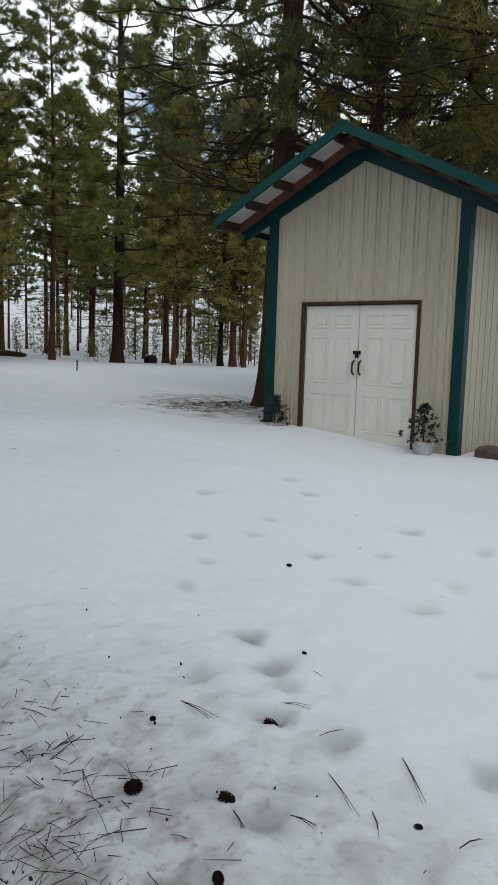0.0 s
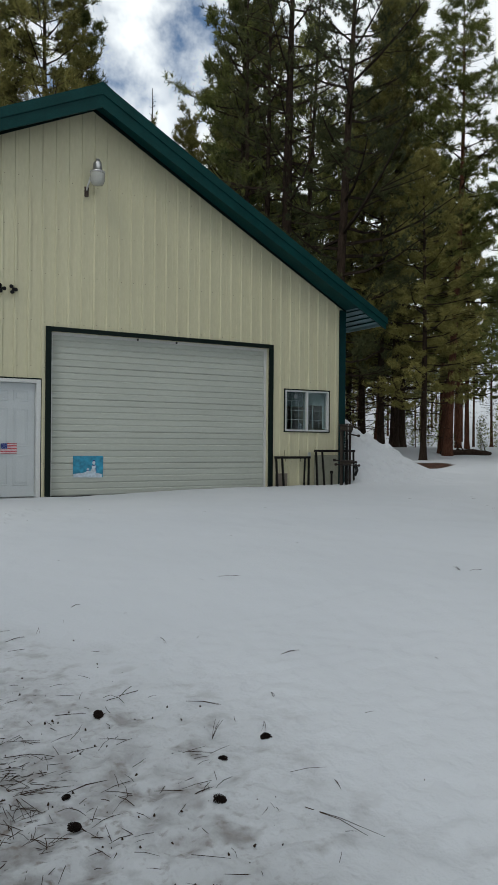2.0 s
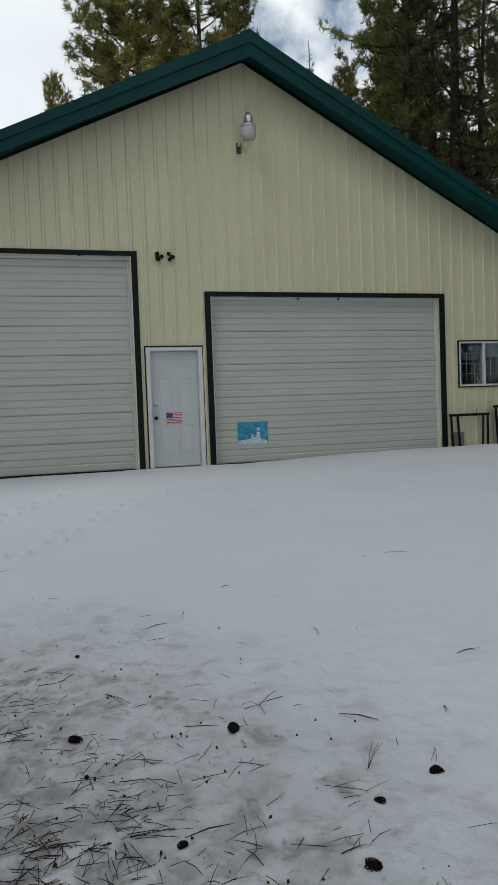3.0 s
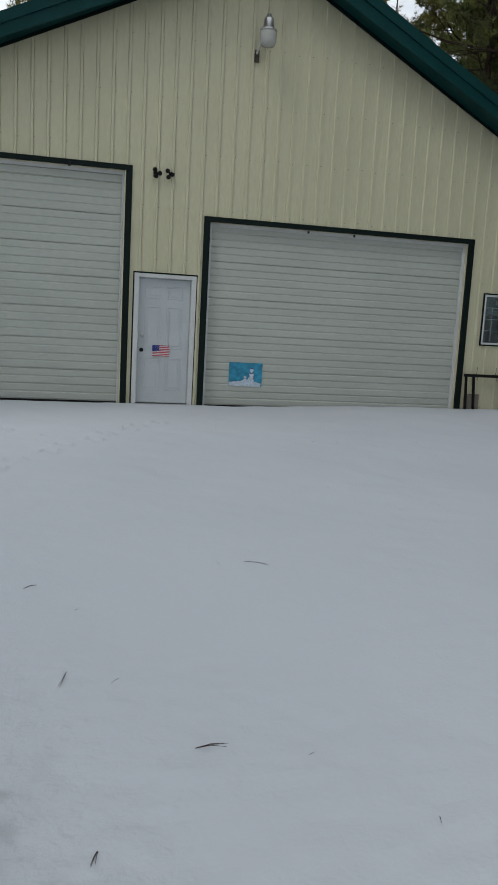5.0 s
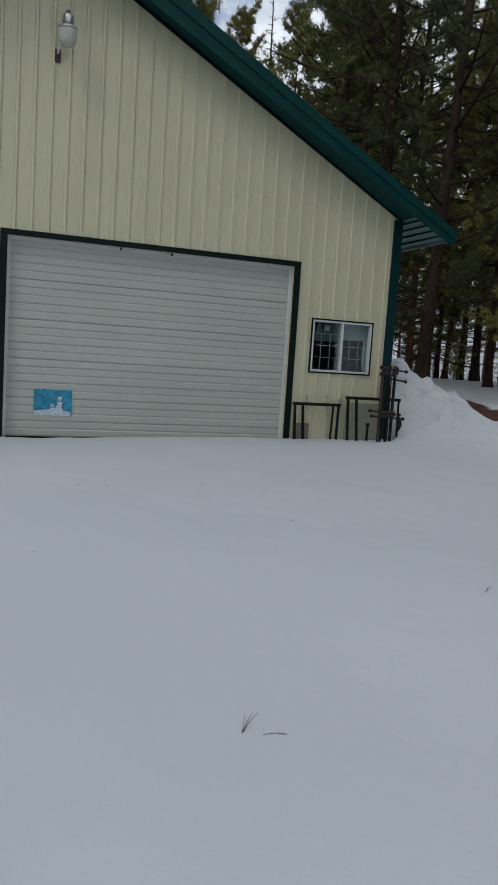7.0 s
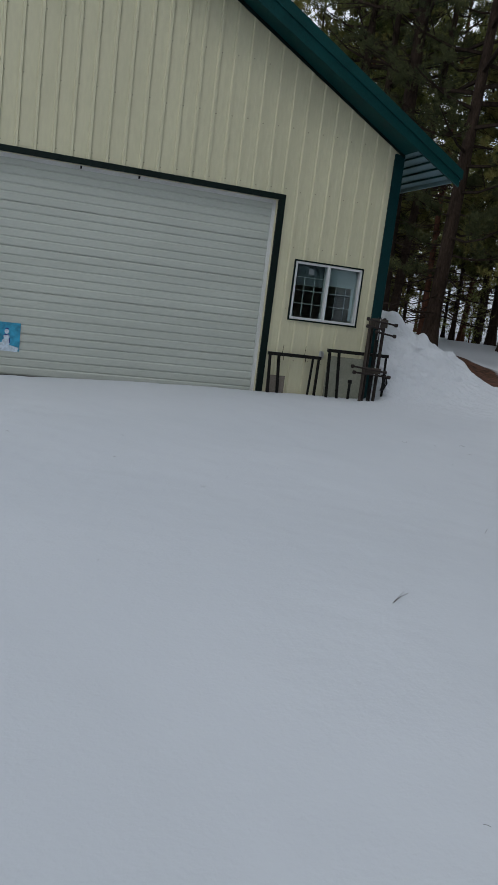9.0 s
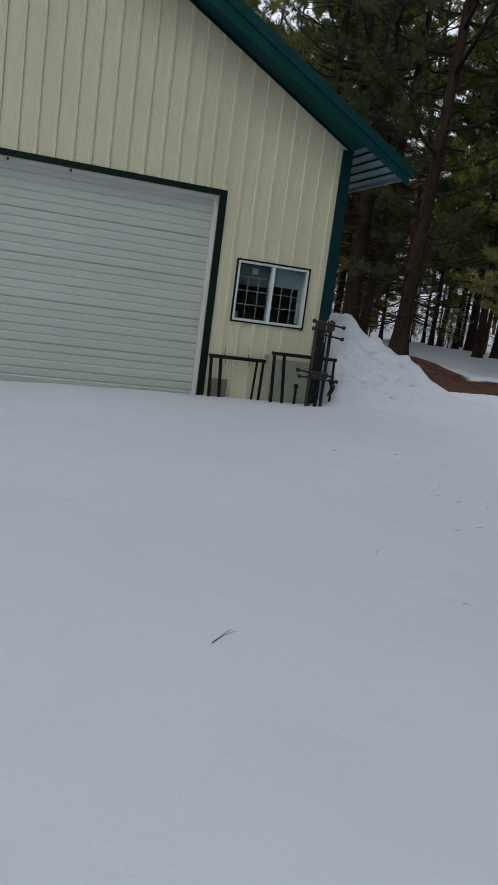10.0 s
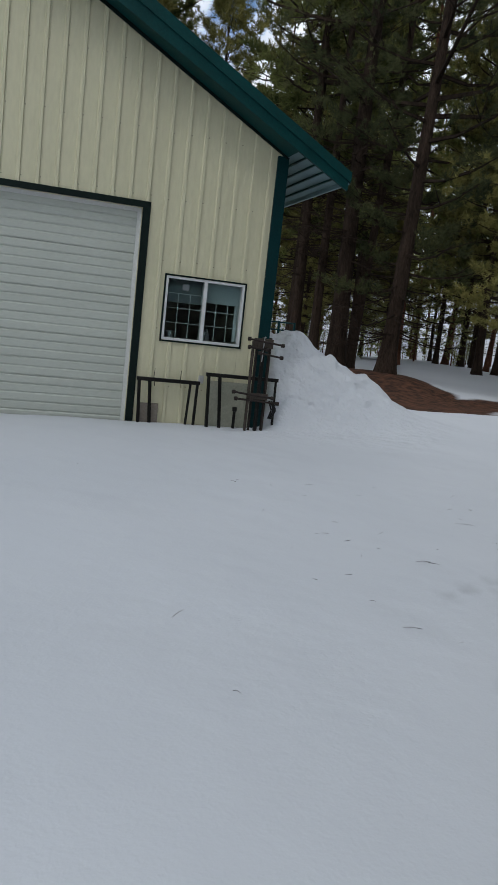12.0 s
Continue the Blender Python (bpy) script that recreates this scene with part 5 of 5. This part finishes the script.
me.materials.append(M_BARK)
new("branchwork", me).parent = snag

# tube gate between the trees behind the snow heap
gate = thing("metal_gate", "green metal tube gate standing behind the snow heap", "gate", pose(10.5, 10.6, land_at(10.5, 10.6), 0, 0, -20))
for x in (-0.45, 0.0, 0.45):
    bm = bmesh.new()
    rod(bm, (x, 0, -0.2), (x, 0, 1.45), 0.035, None, 8)
    part("post", bm, M_POSTTEAL, gate)
for z in (0.5, 0.85, 1.2, 1.42):
    bm = bmesh.new()
    rod(bm, (-0.45, 0, z), (0.45, 0, z), 0.022, None, 8)
    part("rail", bm, M_POSTTEAL, gate)


# ---- litter on the snow ----
def snow_top(x, y):
    z = land_at(x, y)
    for k, (fx, fy, fr) in enumerate(FEET):
        d2 = foot_d2(x, y, k)
        if d2 < 9:
            z -= FOOT_DEEP[k] * fr * math.exp(-(d2 ** 1.5) * 0.8)
    return z


def pine_cone():
    """An open cone: scales in turned rows round a core."""
    c = thing("pine_cone", "dark open pine cone half sunk in snow", "pine cone", group="pine cones")
    bm = bmesh.new()
    lathe(bm, [(0.006, -0.028), (0.016, -0.018), (0.019, 0.0), (0.014, 0.02), (0.005, 0.032)], 10)
    for row in range(7):
        z = -0.024 + row * 0.0085
        r = 0.018 + 0.012 * math.sin(math.pi * (row + 0.6) / 7.2)
        for k in range(8):
            a = 2 * math.pi * (k + 0.5 * (row % 2)) / 8
            d = Vector((math.cos(a), math.sin(a), 0))
            t = Vector((-d.y, d.x, 0))
            p = [d * 0.012 + Vector((0, 0, z)), d * r * 0.9 + t * 0.007 + Vector((0, 0, z + 0.004)), d * r * 1.05 + Vector((0, 0, z + 0.009)), d * r * 0.9 - t * 0.007 + Vector((0, 0, z + 0.004))]
            lo = [bm.verts.new(q) for q in p]
            hi = [bm.verts.new(q + Vector((0, 0, 0.003))) for q in p]
            bm.faces.new(lo[::-1])
            bm.faces.new(hi)
            for i in range(4):
                bm.faces.new((lo[i], lo[(i + 1) % 4], hi[(i + 1) % 4], hi[i]))
    part("scale_body", bm, M_CONE, c)
    return c


CONES = [
    (-2.74, -13.06, 0.95), (-2.66, -13.31, 0.8), (-2.38, -12.88, 0.4), (-1.62, -13.11, 0.35), (-0.64, -12.62, 0.5), (-2.52, -13.8, 0.4), (-2.94, -13.43, 0.6),
    # the cone at (-2.17, -13.22) stands for the black bottom of a footprint
    (-2.17, -13.22, 0.9), (-2.58, -10.46, 0.85), (-3.11, -10.36, 0.8), (-2.08, -10.94, 0.75), (-2.32, -11.03, 0.6), (-2.46, -11.29, 0.75), (-2.88, -11.03, 0.5),
    (-2.91, -11.22, 0.7), (-3.03, -9.43, 0.35), (-3.09, -10.6, 0.3), (-2.56, -12.2, 0.7), (-2.75, -12.46, 0.9), (-2.09, -10.94, 0.5),
]
first_cone = pine_cone()
g = np.random.RandomState(12)
for i, (x, y, sc) in enumerate(CONES):
    m = pose(x, y, snow_top(x, y) + 0.012 * sc, g.uniform(70, 105), 0, g.uniform(0, 360)) @ Matrix.Diagonal((sc * 0.82, sc * 0.7, sc * 0.9, 1))
    if i == 0:
        first_cone.matrix_basis = m
        base_m = m
    else:
        first_cone.matrix_basis = Matrix()
        copy_thing(first_cone, m)
first_cone.matrix_basis = base_m

TWIGS = [
    (-2.56, -11.23, -2.45, -11.2), (-2.27, -10.86, -2.16, -10.72), (-2.43, -10.29, -2.33, -10.2), (-3.09, -10.96, -2.89, -10.97), (-2.87, -11, -2.74, -10.99),
    (-3.04, -10.89, -3.01, -11.09), (-1.92, -9.56, -1.94, -9.68), (-1.82, -10.55, -1.84, -10.61), (-2.73, -12.87, -2.88, -13.01), (-2.23, -12.9, -2.29, -13.06),
    (-2.39, -13.5, -2.55, -13.62), (-2.2, -13.67, -2.4, -13.79), (-2.51, -13.67, -2.61, -13.73), (-2.63, -13.48, -2.65, -13.56), (-2.23, -13.39, -2.14, -13.46),
    (-2.69, -13.34, -2.78, -13.43), (-2.07, -13.21, -2.05, -13.31), (-2.56, -13.91, -2.5, -13.95), (2.42, -8.27, 2.54, -8.16), (0.54, -9.37, 0.62, -9.25),
    (0.61, -9.4, 0.69, -9.43), (-1.51, -10.15, -1.41, -10.16), (-1.01, -8.52, -0.89, -8.63), (3.9, -7.77, 3.92, -7.8),
    (-2.24, -11.44, -2.12, -11.66), (-2.19, -10.46, -2.1, -10.58), (-2.0, -10.79, -2.05, -10.89), (-3.29, -10.93, -3.12, -10.93), (-3.06, -10.93, -2.86, -10.99), (-2.67, -9.17, -2.55, -9.13),
    (-2.43, -8.96, -2.46, -9.09), (-2.14, -8.64, -2.08, -8.62), (-2.05, -11.34, -2.08, -11.4), (-2.96, -9.95, -2.88, -10.15), (3.82, -7.01, 3.88, -6.93), (5.06, -7.05, 5.16, -7.07),
    (5.02, -6.72, 5.06, -6.73), (5.75, -5.98, 5.86, -6.0), (6.72, -4.95, 6.88, -5.0),
]


def bundle(x0, y0, x1, y1, seed, n=3):
    """A fallen bundle of long needles, joined at one end."""
    g = np.random.RandomState(seed)
    t = thing("needle_bundle", "fallen dry brown pine needle bundle on snow", "needles", pose(x0, y0, snow_top(x0, y0) + 0.004), group="needle bundles")
    d = Vector((x1 - x0, y1 - y0, 0))
    s = Vector((-d.y, d.x, 0))
    for k in range(n):
        sp = g.uniform(-0.16, 0.16)
        dz = land_at(x1, y1) - land_at(x0, y0)
        vs, fs = [], []
        p = [Vector((0, 0, 0)), d * 0.5 + s * (sp * 0.35 + g.uniform(-0.03, 0.03)) + Vector((0, 0, dz / 2 + 0.008)), d * g.uniform(0.9, 1.1) + s * sp + Vector((0, 0, dz + 0.004))]
        tube(vs, fs, p, [0.0013, 0.0011, 0.0006], 4)
        me = bpy.data.meshes.new("needle")
        me.from_pydata(vs, [], fs)
        me.materials.append(M_NEEDLE)
        new("needle", me).parent = t


for i, q in enumerate(TWIGS):
    bundle(*q, 300 + i, 2 + i % 2)


def litter():
    """Loose needles, thick near the start of the walk and thin over the rest."""
    g = np.random.RandomState(5)
    vs, fs = [], []

    def lay(x, y, ln, a, r):
        dx, dy = math.cos(a) * ln / 2, math.sin(a) * ln / 2
        z = snow_top(x, y) + 0.003
        c = g.uniform(-0.35, 0.35)
        tube(vs, fs, [(x - dx, y - dy, z + 0.001), (x - dy * c * 0.4, y + dx * c * 0.4, z + 0.003), (x + dx, y + dy, z + 0.001)], [r, r, r * 0.5], 3)

    for k in range(800):
        x, y = -3.5 + g.normal() * 0.55, -11.6 + g.normal() * 1.0
        lay(x, y, g.uniform(0.03, 0.16) * (0.4 + 0.6 * g.uniform()), g.uniform(0, 6.28), g.uniform(0.0008, 0.0015))
    for k in range(105):
        cx, cy, a = -3.4 + g.normal() * 0.30, -11.9 + g.normal() * 1.0, g.uniform(0, 6.28)
        for j in range(9):
            lay(cx + g.normal() * 0.08, cy + g.normal() * 0.08, g.uniform(0.03, 0.13), a + g.normal() * 1.3, g.uniform(0.0010, 0.0017))
    for px, py, spread, count in ((-2.98, -12.90, 0.24, 24), (-3.08, -10.85, 0.24, 26), (-2.72, -11.8, 0.18, 9), (-3.2, -12.4, 0.2, 10)):
        for k in range(count):
            cx, cy, a = px + g.normal() * spread, py + g.normal() * spread, g.uniform(0, 6.28)
            for j in range(7):
                lay(cx + g.normal() * 0.05, cy + g.normal() * 0.05, g.uniform(0.025, 0.13), a + g.normal() * 1.0, g.uniform(0.0009, 0.0014))
    for k in range(80):
        lay(g.uniform(-5, 7), g.uniform(-13.5, -3), g.uniform(0.015, 0.05), g.uniform(0, 6.28), g.uniform(0.0006, 0.001))
    for k in range(46):
        lay(g.uniform(4.8, 7.6), g.uniform(-7.6, -3.6), g.uniform(0.02, 0.08), g.uniform(0, 6.28), g.uniform(0.001, 0.0018))
    for k in range(420):
        x, y = 8.9 + g.normal() * 0.85, -7.2 + g.normal() * 0.6
        lay(x, y, g.uniform(0.05, 0.2), g.uniform(0, 6.28), g.uniform(0.002, 0.0045))
    for k in range(800):
        x, y, s = -3.3 + g.normal() * 0.55, -11.6 + g.normal() * 1.1, g.uniform(0.0015, 0.0055)
        z = snow_top(x, y)
        tube(vs, fs, [(x, y, z - s), (x + g.uniform(-1, 1) * s, y + g.uniform(-1, 1) * s, z + s * 0.8)], [s, s * 0.6], 5)
    me = bpy.data.meshes.new("needle_litter")
    me.from_pydata(vs, [], fs)
    me.materials.append(M_NEEDLE)
    tagged(new("needle_litter", me), "scattered dry brown pine needles and bark crumbs on snow", "needles", kind="stuff")


litter()


def fallen_log(x, y, length, r, turn, label, seed):
    """A rough bark log, part sunk in the snow."""
    g = np.random.RandomState(seed)
    t = thing("fallen_log", label, "log", pose(x, y, land_at(x, y), 0, 0, turn), group="fallen logs")
    vs, fs = [], []
    n = 9
    pts = [((k / (n - 1) - 0.5) * length, 0.08 * math.sin(k * 1.3 + seed), r * 0.55 + g.uniform(-0.03, 0.03)) for k in range(n)]
    tube(vs, fs, pts, [r * g.uniform(0.8, 1.1) * (0.5 if k in (0, n - 1) else 1) for k in range(n)], 9)
    me = bpy.data.meshes.new("log_stem")
    me.from_pydata(vs, [], fs)
    me.materials.append(M_BARK)
    new("log_stem", me).parent = t
    for k in range(5):
        vs, fs = [], []
        p = Vector((g.uniform(-0.4, 0.4) * length, 0, r))
        tube(vs, fs, [p, p + Vector((g.uniform(-0.4, 0.4), g.uniform(-0.5, 0.5), g.uniform(0.1, 0.5)))], [0.03, 0.01], 4)
        me = bpy.data.meshes.new("branch_stub")
        me.from_pydata(vs, [], fs)
        me.materials.append(M_BARK)
        new("branch_stub", me).parent = t


fallen_log(33.9, 11.2, 1.1, 0.32, 25, "dark stump-like log lying in the snow", 2)
fallen_log(22.9, 12.2, 2.8, 0.16, -10, "dark fallen log with branch stubs in snow", 3)
